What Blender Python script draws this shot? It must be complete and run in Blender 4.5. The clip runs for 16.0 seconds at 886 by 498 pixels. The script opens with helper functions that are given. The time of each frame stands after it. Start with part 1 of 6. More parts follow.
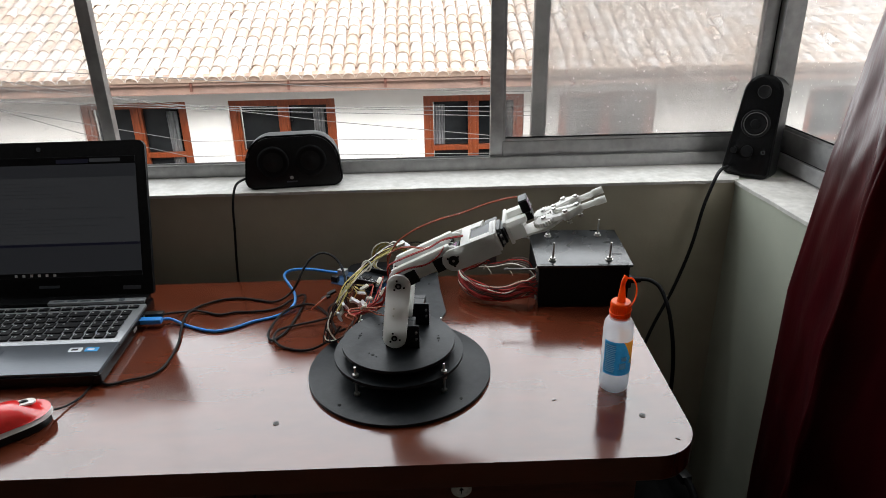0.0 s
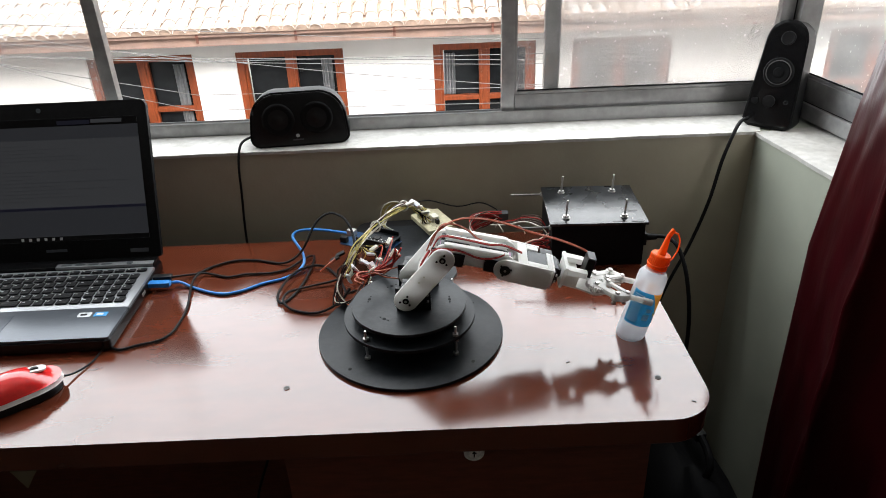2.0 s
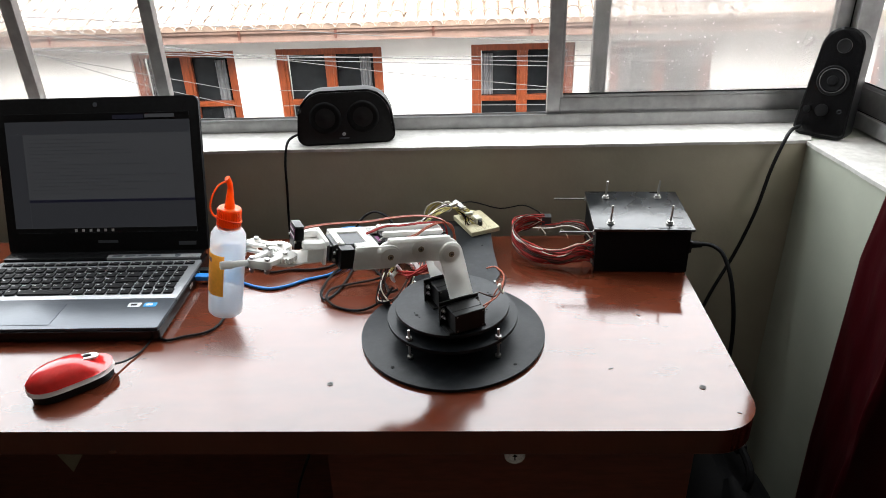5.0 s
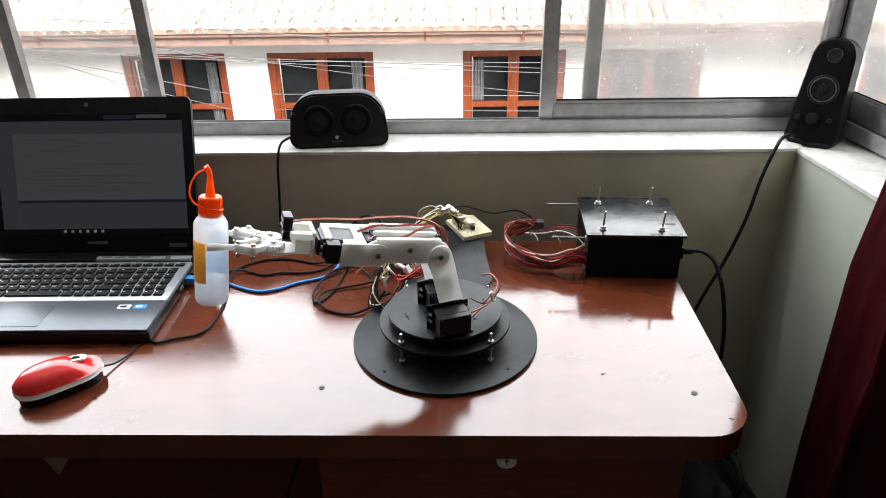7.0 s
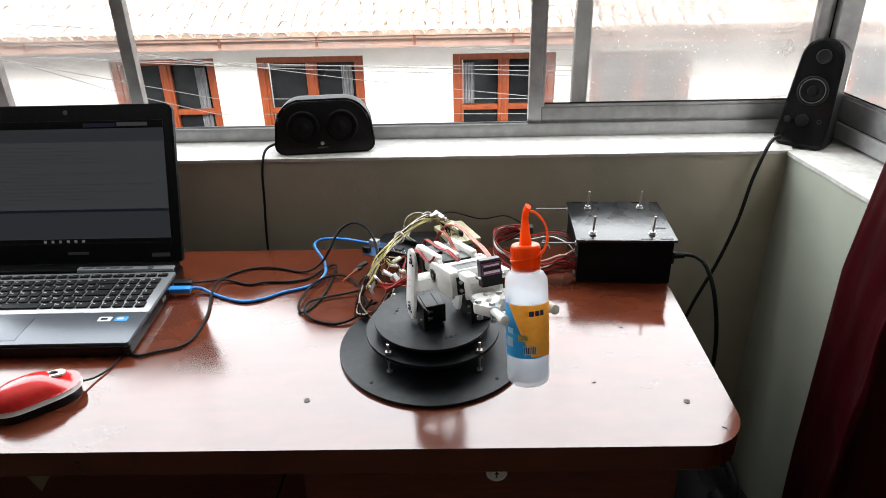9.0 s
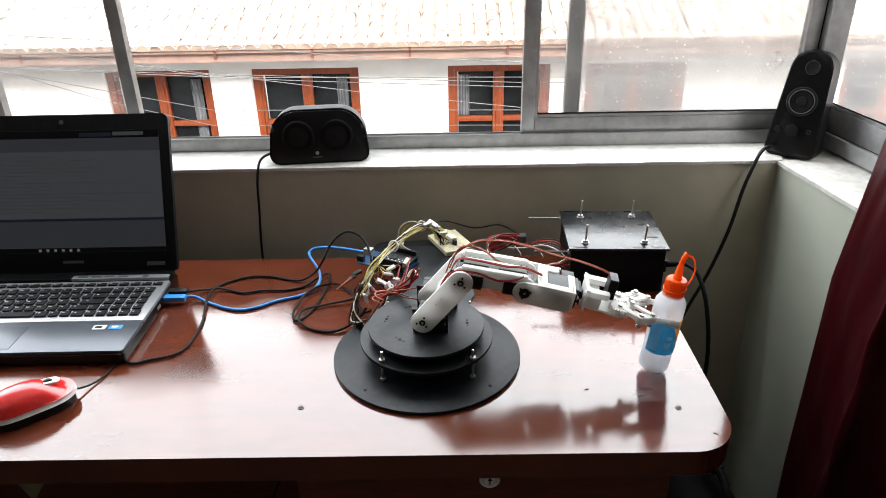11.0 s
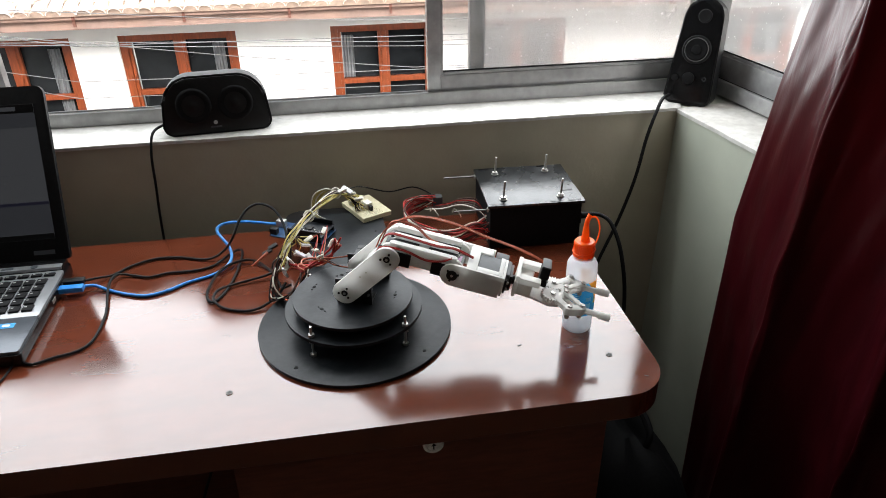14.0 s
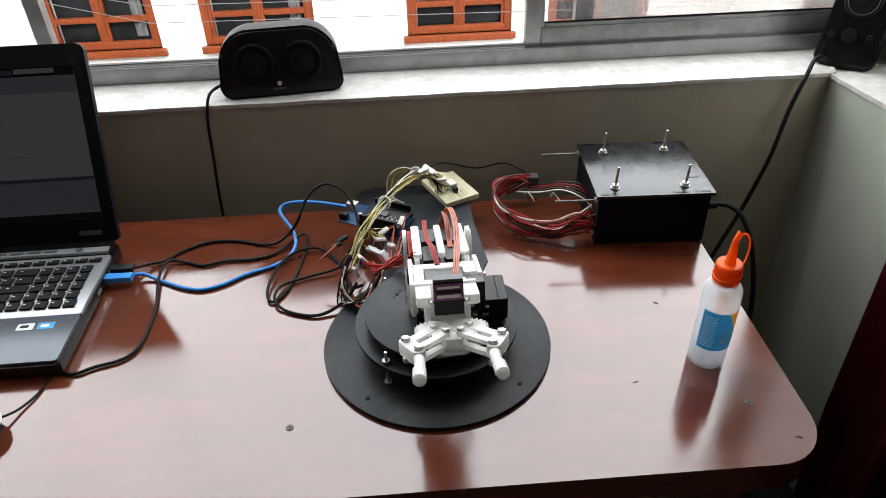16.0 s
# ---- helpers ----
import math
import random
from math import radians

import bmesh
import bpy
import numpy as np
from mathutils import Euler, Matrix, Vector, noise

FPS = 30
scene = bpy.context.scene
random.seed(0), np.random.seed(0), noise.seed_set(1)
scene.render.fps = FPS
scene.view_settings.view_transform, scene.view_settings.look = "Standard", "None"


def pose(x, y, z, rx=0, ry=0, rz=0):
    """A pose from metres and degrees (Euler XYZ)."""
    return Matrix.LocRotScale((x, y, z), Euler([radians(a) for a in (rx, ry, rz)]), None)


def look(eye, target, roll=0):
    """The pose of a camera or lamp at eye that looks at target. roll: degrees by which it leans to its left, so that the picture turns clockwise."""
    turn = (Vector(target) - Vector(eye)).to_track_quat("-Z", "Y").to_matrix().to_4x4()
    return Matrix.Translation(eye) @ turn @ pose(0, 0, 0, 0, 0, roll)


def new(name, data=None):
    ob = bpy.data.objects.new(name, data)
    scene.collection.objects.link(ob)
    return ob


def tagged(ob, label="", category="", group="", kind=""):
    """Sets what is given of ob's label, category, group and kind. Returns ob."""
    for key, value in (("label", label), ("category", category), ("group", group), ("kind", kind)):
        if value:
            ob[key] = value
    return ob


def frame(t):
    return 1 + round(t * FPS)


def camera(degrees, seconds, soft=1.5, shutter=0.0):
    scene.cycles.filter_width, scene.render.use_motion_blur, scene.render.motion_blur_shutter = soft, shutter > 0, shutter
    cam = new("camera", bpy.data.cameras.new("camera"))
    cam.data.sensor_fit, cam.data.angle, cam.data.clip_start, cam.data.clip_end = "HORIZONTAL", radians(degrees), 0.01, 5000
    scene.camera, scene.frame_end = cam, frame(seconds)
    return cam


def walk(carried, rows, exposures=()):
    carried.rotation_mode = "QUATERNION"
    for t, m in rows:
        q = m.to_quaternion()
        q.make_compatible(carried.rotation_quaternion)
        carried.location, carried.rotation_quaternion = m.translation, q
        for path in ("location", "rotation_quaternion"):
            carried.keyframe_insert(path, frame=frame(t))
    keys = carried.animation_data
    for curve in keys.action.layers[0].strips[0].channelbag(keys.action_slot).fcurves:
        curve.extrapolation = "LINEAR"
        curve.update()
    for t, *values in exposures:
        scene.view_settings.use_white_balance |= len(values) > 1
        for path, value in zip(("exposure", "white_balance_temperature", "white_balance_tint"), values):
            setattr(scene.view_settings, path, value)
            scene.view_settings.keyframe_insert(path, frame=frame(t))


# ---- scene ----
cam = camera(64.5, 16.0, soft=0.9)
PATH = [
    (0, (0.221, -0.813, 1.381), (0.267, 1.009, 0.558), -1.1),
    (0.5, (0.222, -0.816, 1.378), (0.216, 1.008, 0.557), -2.0),
    (1, (0.225, -0.809, 1.374), (0.231, 0.987, 0.494), -2.2),
    (1.5, (0.233, -0.795, 1.375), (0.24, 0.971, 0.436), -2.4),
    (2, (0.225, -0.782, 1.383), (0.231, 0.979, 0.435), -2.3),
    (2.5, (0.224, -0.768, 1.394), (0.246, 0.985, 0.431), -1.2),
    (3, (0.223, -0.771, 1.396), (0.222, 0.993, 0.454), -1.3),
    (3.5, (0.222, -0.775, 1.394), (0.219, 0.987, 0.448), -1.3),
    (4, (0.209, -0.778, 1.392), (0.145, 0.979, 0.44), -2.0),
    (6.3, (0.198, -0.789, 1.384), (0.106, 0.977, 0.449), -1.7),
    (6.5, (0.19, -0.787, 1.387), (0.106, 0.979, 0.452), -1.2),
    (7, (0.198, -0.784, 1.385), (0.147, 0.985, 0.452), -1.0),
    (7.5, (0.205, -0.785, 1.384), (0.194, 0.989, 0.461), -1.2),
    (8, (0.203, -0.781, 1.383), (0.152, 0.987, 0.448), -1.8),
    (8.5, (0.204, -0.77, 1.385), (0.152, 1.007, 0.469), -1.7),
    (9, (0.206, -0.763, 1.382), (0.176, 1.01, 0.456), -1.3),
    (11.5, (0.209, -0.775, 1.381), (0.193, 1.014, 0.487), -1.1),
    (12, (0.207, -0.776, 1.379), (0.192, 1.009, 0.477), -1.1),
    (12.5, (0.208, -0.776, 1.378), (0.201, 1.005, 0.467), -1.4),
    (13, (0.209, -0.774, 1.379), (0.217, 1.006, 0.466), -1.4),
    (13.5, (0.201, -0.771, 1.377), (0.309, 0.996, 0.446), -1.3),
    (14, (0.167, -0.745, 1.372), (0.443, 0.968, 0.377), -0.6),
    (14.5, (0.09, -0.716, 1.377), (0.553, 0.966, 0.398), -0.3),
    (15, (0.023, -0.688, 1.38), (0.528, 0.956, 0.359), 0.5),
    (15.5, (0.068, -0.621, 1.378), (0.359, 1.063, 0.339), -0.4),
    (16, (0.152, -0.533, 1.367), (0.232, 1.089, 0.199), -1.9),
]
walk(cam, [(t, look(eye, target, roll)) for t, eye, target, roll in PATH],
     exposures=[(0.0, 0.58), (0.5, 0.46), (1.0, 0.55), (1.5, 0.78), (2.0, 1.08), (2.5, 1.2), (3.5, 1.22), (4.2, 1.23), (7.0, 1.42), (9.0, 1.42), (12.5, 1.36), (14.0, 1.26), (15.0, 1.16), (16.0, 1.02)])

# ---------------------------------------------------------------- light
world = bpy.data.worlds.new("overcast_world")
scene.world = world
world.use_nodes = True
wn, wl = world.node_tree.nodes, world.node_tree.links
sky = wn.new("ShaderNodeTexSky")
sky.sky_type = "NISHITA"
sky.sun_disc = False
sky.sun_elevation = radians(46)
sky.sun_rotation = radians(166)
sky.dust_density = 6.0
sky.ozone_density = 1.0
grey = wn.new("ShaderNodeHueSaturation")
grey.inputs["Saturation"].default_value = 0.22
wl.new(sky.outputs[0], grey.inputs["Color"])
wl.new(grey.outputs[0], wn["Background"].inputs["Color"])
wn["Background"].inputs["Strength"].default_value = 0.15
sun_data = bpy.data.lights.new("sun", "SUN")
sun_data.energy = 1.5
sun_data.angle = radians(25)
sun_data.color = (1.0, 0.97, 0.93)
sun = new("sun", sun_data)
sun.matrix_world = look((3, -8, 12.5), (0, 4, 0))


def window_light(name, eye, target, width, height, watts):
    """Sky light that comes in by a window's opening."""
    data = bpy.data.lights.new(name, "AREA")
    data.shape, data.size, data.size_y, data.energy = "RECTANGLE", width, height, watts
    data.color = (0.935, 0.975, 1.0)
    new(name, data).matrix_world = look(eye, target)


window_light("north_window_light", (-0.35, 0.626, 1.56), (-0.35, -1.0, 1.54), 2.5, 1.18, 25.0)
window_light("east_window_light", (0.985, 0.12, 1.56), (-0.9, -0.15, 1.5), 0.8, 1.18, 1.1)


# ---------------------------------------------------------------- materials
def material(name, color, rough=0.5, metal=0.0, scale=40.0, vary=0.12, bump=0.0, bump_scale=200.0,
             spread=0.0, stain=None, stain_scale=6.0, stain_amount=0.5, coat=0.0, sheen=0.0, stretch=(1, 1, 1), island=False,
             spec=0.5, rough_vary=0.0):
    """A surface with grain, a larger blotch, fine relief and, where asked, a tint that differs from piece to piece."""
    m = bpy.data.materials.new(name)
    m.use_nodes = True
    n, l = m.node_tree.nodes, m.node_tree.links
    b = n["Principled BSDF"]
    b.inputs["Roughness"].default_value = rough
    b.inputs["Metallic"].default_value = metal
    b.inputs["Coat Weight"].default_value = coat
    b.inputs["Coat Roughness"].default_value = 0.12
    b.inputs["Sheen Weight"].default_value = sheen
    b.inputs["Specular IOR Level"].default_value = spec
    co = n.new("ShaderNodeTexCoord")
    mp = n.new("ShaderNodeMapping")
    mp.inputs["Scale"].default_value = stretch
    l.new(co.outputs["Object"], mp.inputs["Vector"])
    fine = n.new("ShaderNodeTexNoise")
    fine.inputs["Scale"].default_value = scale
    fine.inputs["Detail"].default_value = 6
    l.new(mp.outputs[0], fine.inputs["Vector"])
    ramp = n.new("ShaderNodeMapRange")
    ramp.inputs["From Min"].default_value, ramp.inputs["From Max"].default_value = 0.3, 0.7
    ramp.inputs["To Min"].default_value, ramp.inputs["To Max"].default_value = 1 - vary, 1 + vary
    l.new(fine.outputs["Fac"], ramp.inputs["Value"])
    hsv = n.new("ShaderNodeHueSaturation")
    hsv.inputs["Color"].default_value = (*color, 1)
    l.new(ramp.outputs[0], hsv.inputs["Value"])
    last = hsv.outputs[0]
    if stain:
        big = n.new("ShaderNodeTexNoise")
        big.inputs["Scale"].default_value = stain_scale
        big.inputs["Detail"].default_value = 5
        l.new(mp.outputs[0], big.inputs["Vector"])
        r2 = n.new("ShaderNodeMapRange")
        r2.inputs["From Min"].default_value, r2.inputs["From Max"].default_value = 0.45, 0.72
        r2.inputs["To Max"].default_value = stain_amount
        l.new(big.outputs["Fac"], r2.inputs["Value"])
        mix = n.new("ShaderNodeMix")
        mix.data_type = "RGBA"
        mix.inputs["B"].default_value = (*stain, 1)
        l.new(r2.outputs[0], mix.inputs["Factor"])
        l.new(last, mix.inputs["A"])
        last = mix.outputs["Result"]
    if spread:
        info = n.new("ShaderNodeNewGeometry" if island else "ShaderNodeObjectInfo")
        r3 = n.new("ShaderNodeMapRange")
        r3.inputs["To Min"].default_value, r3.inputs["To Max"].default_value = 1 - spread, 1 + spread * 0.6
        l.new(info.outputs["Random Per Island" if island else "Random"], r3.inputs["Value"])
        h2 = n.new("ShaderNodeHueSaturation")
        l.new(last, h2.inputs["Color"])
        l.new(r3.outputs[0], h2.inputs["Value"])
        r4 = n.new("ShaderNodeMapRange")
        r4.inputs["To Min"].default_value, r4.inputs["To Max"].default_value = 1.5, 0.3
        l.new(info.outputs["Random Per Island" if island else "Random"], r4.inputs["Value"])
        l.new(r4.outputs[0], h2.inputs["Saturation"])
        last = h2.outputs[0]
    l.new(last, b.inputs["Base Color"])
    if rough_vary:
        r5 = n.new("ShaderNodeMapRange")
        r5.inputs["From Min"].default_value, r5.inputs["From Max"].default_value = 0.35, 0.65
        r5.inputs["To Min"].default_value, r5.inputs["To Max"].default_value = rough - rough_vary, rough + rough_vary
        sm = n.new("ShaderNodeTexNoise")
        sm.inputs["Scale"].default_value = 9.0
        sm.inputs["Detail"].default_value = 8
        l.new(co.outputs["Object"], sm.inputs["Vector"])
        l.new(sm.outputs["Fac"], r5.inputs["Value"])
        l.new(r5.outputs[0], b.inputs["Roughness"])
    if bump:
        bn = n.new("ShaderNodeTexNoise")
        bn.inputs["Scale"].default_value = bump_scale
        bn.inputs["Detail"].default_value = 4
        l.new(mp.outputs[0], bn.inputs["Vector"])
        bp = n.new("ShaderNodeBump")
        bp.inputs["Strength"].default_value = bump
        bp.inputs["Distance"].default_value = 0.002
        l.new(bn.outputs["Fac"], bp.inputs["Height"])
        l.new(bp.outputs[0], b.inputs["Normal"])
    return m


def clear_material(name, color=(1, 1, 1), dust=0.12, gloss=0.06, dust_scale=60.0):
    """A thin pane: mostly clear, some gloss, and dust that scatters light."""
    m = bpy.data.materials.new(name)
    m.use_nodes = True
    n, l = m.node_tree.nodes, m.node_tree.links
    out = n["Material Output"]
    n.remove(n["Principled BSDF"])
    tr = n.new("ShaderNodeBsdfTransparent")
    tr.inputs["Color"].default_value = (*color, 1)
    gl = n.new("ShaderNodeBsdfGlossy")
    gl.inputs["Roughness"].default_value = 0.03
    df = n.new("ShaderNodeBsdfDiffuse")
    df.inputs["Color"].default_value = (0.8, 0.79, 0.78, 1)
    tl = n.new("ShaderNodeBsdfTranslucent")
    tl.inputs["Color"].default_value = (0.95, 0.95, 0.94, 1)
    half = n.new("ShaderNodeMixShader")
    half.inputs[0].default_value = 0.9
    l.new(df.outputs[0], half.inputs[1])
    l.new(tl.outputs[0], half.inputs[2])
    a, b = n.new("ShaderNodeMixShader"), n.new("ShaderNodeMixShader")
    a.inputs[0].default_value = gloss
    l.new(tr.outputs[0], a.inputs[1])
    l.new(gl.outputs[0], a.inputs[2])
    co = n.new("ShaderNodeTexCoord")
    ns = n.new("ShaderNodeTexNoise")
    ns.inputs["Scale"].default_value = dust_scale
    ns.inputs["Detail"].default_value = 8
    l.new(co.outputs["Object"], ns.inputs["Vector"])
    mr = n.new("ShaderNodeMapRange")
    mr.inputs["From Min"].default_value, mr.inputs["From Max"].default_value = 0.3, 0.75
    mr.inputs["To Min"].default_value, mr.inputs["To Max"].default_value = dust * 0.8, dust * 1.25
    l.new(ns.outputs["Fac"], mr.inputs["Value"])
    # scattered dried drops and specks
    sp = n.new("ShaderNodeTexNoise")
    sp.inputs["Scale"].default_value = 150
    sp.inputs["Detail"].default_value = 3
    l.new(co.outputs["Object"], sp.inputs["Vector"])
    sr = n.new("ShaderNodeMapRange")
    sr.inputs["From Min"].default_value, sr.inputs["From Max"].default_value = 0.66, 0.76
    sr.inputs["To Max"].default_value = 0.45
    l.new(sp.outputs["Fac"], sr.inputs["Value"])
    total = n.new("ShaderNodeMath")
    l.new(mr.outputs[0], total.inputs[0])
    l.new(sr.outputs[0], total.inputs[1])
    l.new(total.outputs[0], b.inputs[0])
    l.new(a.outputs[0], b.inputs[1])
    l.new(half.outputs[0], b.inputs[2])
    l.new(b.outputs[0], out.inputs["Surface"])
    return m


def glow_material(name, color, strength):
    m = bpy.data.materials.new(name)
    m.use_nodes = True
    b = m.node_tree.nodes["Principled BSDF"]
    b.inputs["Base Color"].default_value = (0.01, 0.01, 0.012, 1)
    b.inputs["Roughness"].default_value = 0.3
    b.inputs["Emission Color"].default_value = (*color, 1)
    b.inputs["Emission Strength"].default_value = strength
    return m


M = {
    "desk": material("desk_laminate", (0.11, 0.0255, 0.0112), 0.125, spec=0.97, scale=9, vary=0.16, stain=(0.055, 0.014, 0.008), stain_scale=5,
                     stain_amount=0.45, stretch=(1, 2.5, 1), bump=0.02, bump_scale=160, rough_vary=0.06),
    "desk_edge": material("desk_edge_band", (0.12, 0.032, 0.018), 0.35, scale=30, vary=0.25, stretch=(1, 1, 6), bump=0.05),
    "wall": material("olive_wall_paint", (0.35, 0.319, 0.245), 0.75, scale=14, vary=0.06, stain=(0.3, 0.27, 0.2), stain_scale=2.5,
                     stain_amount=0.4, bump=0.25, bump_scale=120),
    "green_wall": material("sage_wall_paint", (0.35, 0.372, 0.306), 0.7, scale=14, vary=0.05, stain=(0.27, 0.29, 0.235), stain_scale=3,
                           stain_amount=0.4, bump=0.12, bump_scale=120),
    "sill": material("chalky_sill_plaster", (0.5, 0.49, 0.465), 0.85, scale=70, vary=0.12, stain=(0.33, 0.315, 0.285), stain_scale=22,
                     stain_amount=0.55, bump=0.6, bump_scale=90),
    "far_wall": material("brown_room_paint", (0.1, 0.082, 0.064), 0.8, scale=12, vary=0.06, stain=(0.05, 0.04, 0.03), stain_scale=2.5, bump=0.2),
    "ceiling": material("ceiling_paint", (0.5, 0.48, 0.45), 0.85, scale=10, vary=0.05, bump=0.2),
    "floor": material("dark_floor_boards", (0.06, 0.035, 0.024), 0.45, scale=20, vary=0.25, stretch=(1, 6, 1), bump=0.1),
    "alu": material("weathered_aluminium", (0.38, 0.38, 0.38), 0.38, metal=0.45, scale=60, vary=0.12, stain=(0.22, 0.215, 0.21),
                    stain_scale=16, stain_amount=0.6, stretch=(1, 1, 1), bump=0.08, rough_vary=0.1),
    "pvc": material("printed_white_plastic", (0.8, 0.795, 0.77), 0.45, scale=90, vary=0.05, bump=0.12, bump_scale=700, stain=(0.66, 0.64, 0.6),
                    stain_scale=30, stain_amount=0.35),
    "black_plate": material("matt_black_acrylic", (0.0045, 0.0066, 0.0088), 0.45, spec=0.22, scale=120, vary=0.3, stain=(0.022, 0.024, 0.028),
                            stain_scale=70, stain_amount=0.45, bump=0.06, rough_vary=0.07),
    "dusty_lid": material("dusty_black_lid", (0.006, 0.0075, 0.009), 0.27, spec=0.6, scale=140, vary=0.35, stain=(0.04, 0.042, 0.045),
                          stain_scale=45, stain_amount=0.5, bump=0.08, rough_vary=0.12),
    "black": material("black_plastic", (0.006, 0.006, 0.0065), 0.42, spec=0.25, scale=150, vary=0.3, bump=0.05),
    "soft_black": material("dull_black_paint", (0.005, 0.005, 0.0055), 0.7, spec=0.12, scale=150, vary=0.3, bump=0.05),
    "gloss_black": material("glossy_black_plastic", (0.005, 0.005, 0.0055), 0.2, spec=0.3, scale=100, vary=0.2),
    "grey_servo": material("servo_grey_top", (0.05, 0.054, 0.058), 0.5, spec=0.3, scale=120, vary=0.15),
    "purple": material("purple_servo_sticker", (0.22, 0.05, 0.17), 0.4, scale=150, vary=0.2),
    "steel": material("zinc_plated_steel", (0.5, 0.49, 0.47), 0.42, metal=1.0, scale=200, vary=0.15),
    "cable_black": material("black_cable_rubber", (0.005, 0.005, 0.0055), 0.5, spec=0.15, scale=200, vary=0.25),
    "cable_blue": material("blue_cable_plastic", (0.02, 0.21, 0.6), 0.35, scale=150, vary=0.15),
    "wire_red": material("red_wire", (0.3, 0.018, 0.014), 0.55, spec=0.25, scale=100, vary=0.3),
    "wire_orange": material("orange_brown_wire", (0.36, 0.075, 0.03), 0.5, scale=100, vary=0.25),
    "wire_yellow": material("yellow_wire", (0.5, 0.42, 0.12), 0.5, scale=100, vary=0.25),
    "wire_white": material("white_wire", (0.6, 0.58, 0.5), 0.5, scale=100, vary=0.2),
    "wire_brown": material("dark_brown_wire", (0.05, 0.022, 0.016), 0.55, spec=0.25, scale=100, vary=0.25),
    "ivory": material("ivory_breadboard", (0.5, 0.46, 0.3), 0.6, scale=150, vary=0.12, bump=0.15, bump_scale=600),
    "pcb": material("blue_circuit_board", (0.012, 0.05, 0.13), 0.35, scale=200, vary=0.4),
    "silver": material("brushed_silver_palmrest", (0.33, 0.34, 0.355), 0.34, metal=0.6, scale=120, vary=0.08, stretch=(1, 14, 1)),
    "palm": material("slate_grey_palmrest", (0.09, 0.1, 0.115), 0.32, metal=0.5, scale=100, vary=0.1, stretch=(1, 12, 1)),
    "key": material("black_keycap", (0.007, 0.007, 0.008), 0.6, spec=0.14, scale=300, vary=0.2),
    "legend": material("grey_key_legend", (0.45, 0.45, 0.45), 0.6, scale=200, vary=0.1),
    "screen": glow_material("dim_screen", (0.42, 0.44, 0.48), 0.029),
    "screen_dark": glow_material("dim_screen_bar", (0.1, 0.11, 0.3), 0.014),
    "screen_mid": glow_material("dim_screen_pane", (0.40, 0.43, 0.5), 0.0175),
    "sticker_blue": material("blue_sticker", (0.03, 0.28, 0.6), 0.35, scale=100, vary=0.2),
    "sticker_white": material("white_sticker", (0.6, 0.62, 0.64), 0.4, scale=100, vary=0.15),
    "red_mouse": material("glossy_red_plastic", (0.6, 0.02, 0.018), 0.22, scale=150, vary=0.08, coat=0.5),
    "white_mouse": material("white_mouse_trim", (0.72, 0.7, 0.68), 0.3, scale=150, vary=0.06),
    "cap": material("orange_cap_plastic", (0.9, 0.16, 0.014), 0.38, scale=120, vary=0.07),
    "label_blue": material("blue_bottle_label", (0.03, 0.25, 0.45), 0.4, scale=220, vary=0.25),
    "label_orange": material("orange_bottle_label", (0.75, 0.27, 0.03), 0.4, scale=220, vary=0.15),
    "label_ink": material("label_ink", (0.05, 0.05, 0.14), 0.4, scale=200, vary=0.1),
    "label_yellow": material("yellow_label_badge", (0.8, 0.6, 0.1), 0.5, scale=300, vary=0.2),
    "label_pale": material("label_pale_print", (0.85, 0.87, 0.82), 0.5, scale=500, vary=0.35),
    "curtain": material("crimson_curtain_satin", (0.03, 0.0018, 0.0036), 0.3, scale=60, vary=0.25, spec=0.28, sheen=0.0, stretch=(1, 1, 0.2),
                        stain=(0.05, 0.003, 0.006), stain_scale=5, stain_amount=0.5, bump=0.9, bump_scale=34),
    "plaster": material("white_facade_plaster", (0.86, 0.86, 0.84), 0.9, scale=3, vary=0.04, stain=(0.7, 0.69, 0.66), stain_scale=0.9,
                        stain_amount=0.25, bump=0.2, bump_scale=20),
    "tile": material("pale_clay_tile", (0.76, 0.67, 0.6), 0.85, scale=18, vary=0.15, spread=0.16, stain=(0.8, 0.74, 0.68), stain_scale=3,
                     stain_amount=0.7, bump=0.3, bump_scale=60),
    "tile_far": material("pale_clay_tile_far", (0.76, 0.67, 0.6), 0.85, scale=18, vary=0.15, spread=0.16, stain=(0.8, 0.74, 0.68),
                         stain_scale=3, stain_amount=0.7, island=True),
    "tile_bed": material("roof_bed_clay", (0.52, 0.38, 0.3), 0.9, scale=12, vary=0.2),
    "fascia": material("brown_fascia_paint", (0.3, 0.2, 0.165), 0.6, scale=12, vary=0.15, stain=(0.42, 0.25, 0.18), stain_scale=2),
    "timber": material("orange_varnished_timber", (0.21, 0.045, 0.012), 0.4, scale=10, vary=0.25, stretch=(6, 6, 1)),
    "timber_dark": material("weathered_dark_timber", (0.16, 0.06, 0.04), 0.6, scale=12, vary=0.3, stretch=(6, 6, 1)),
    "far_glass": material("dark_window_glass", (0.012, 0.0135, 0.015), 0.12, spec=0.3, scale=1.6, vary=0.7),
    "far_curtain": material("grey_net_curtain", (0.16, 0.165, 0.175), 0.9, scale=8, vary=0.2),
    "steel_wire": material("overhead_wire", (0.2, 0.2, 0.2), 0.6, scale=10, vary=0.2),
    "asphalt": material("pale_concrete_street", (0.27, 0.265, 0.25), 0.9, scale=8, vary=0.25),
    "grey_bolt": material("dull_grey_bolt", (0.16, 0.155, 0.15), 0.5, metal=0.7, scale=200, vary=0.2),
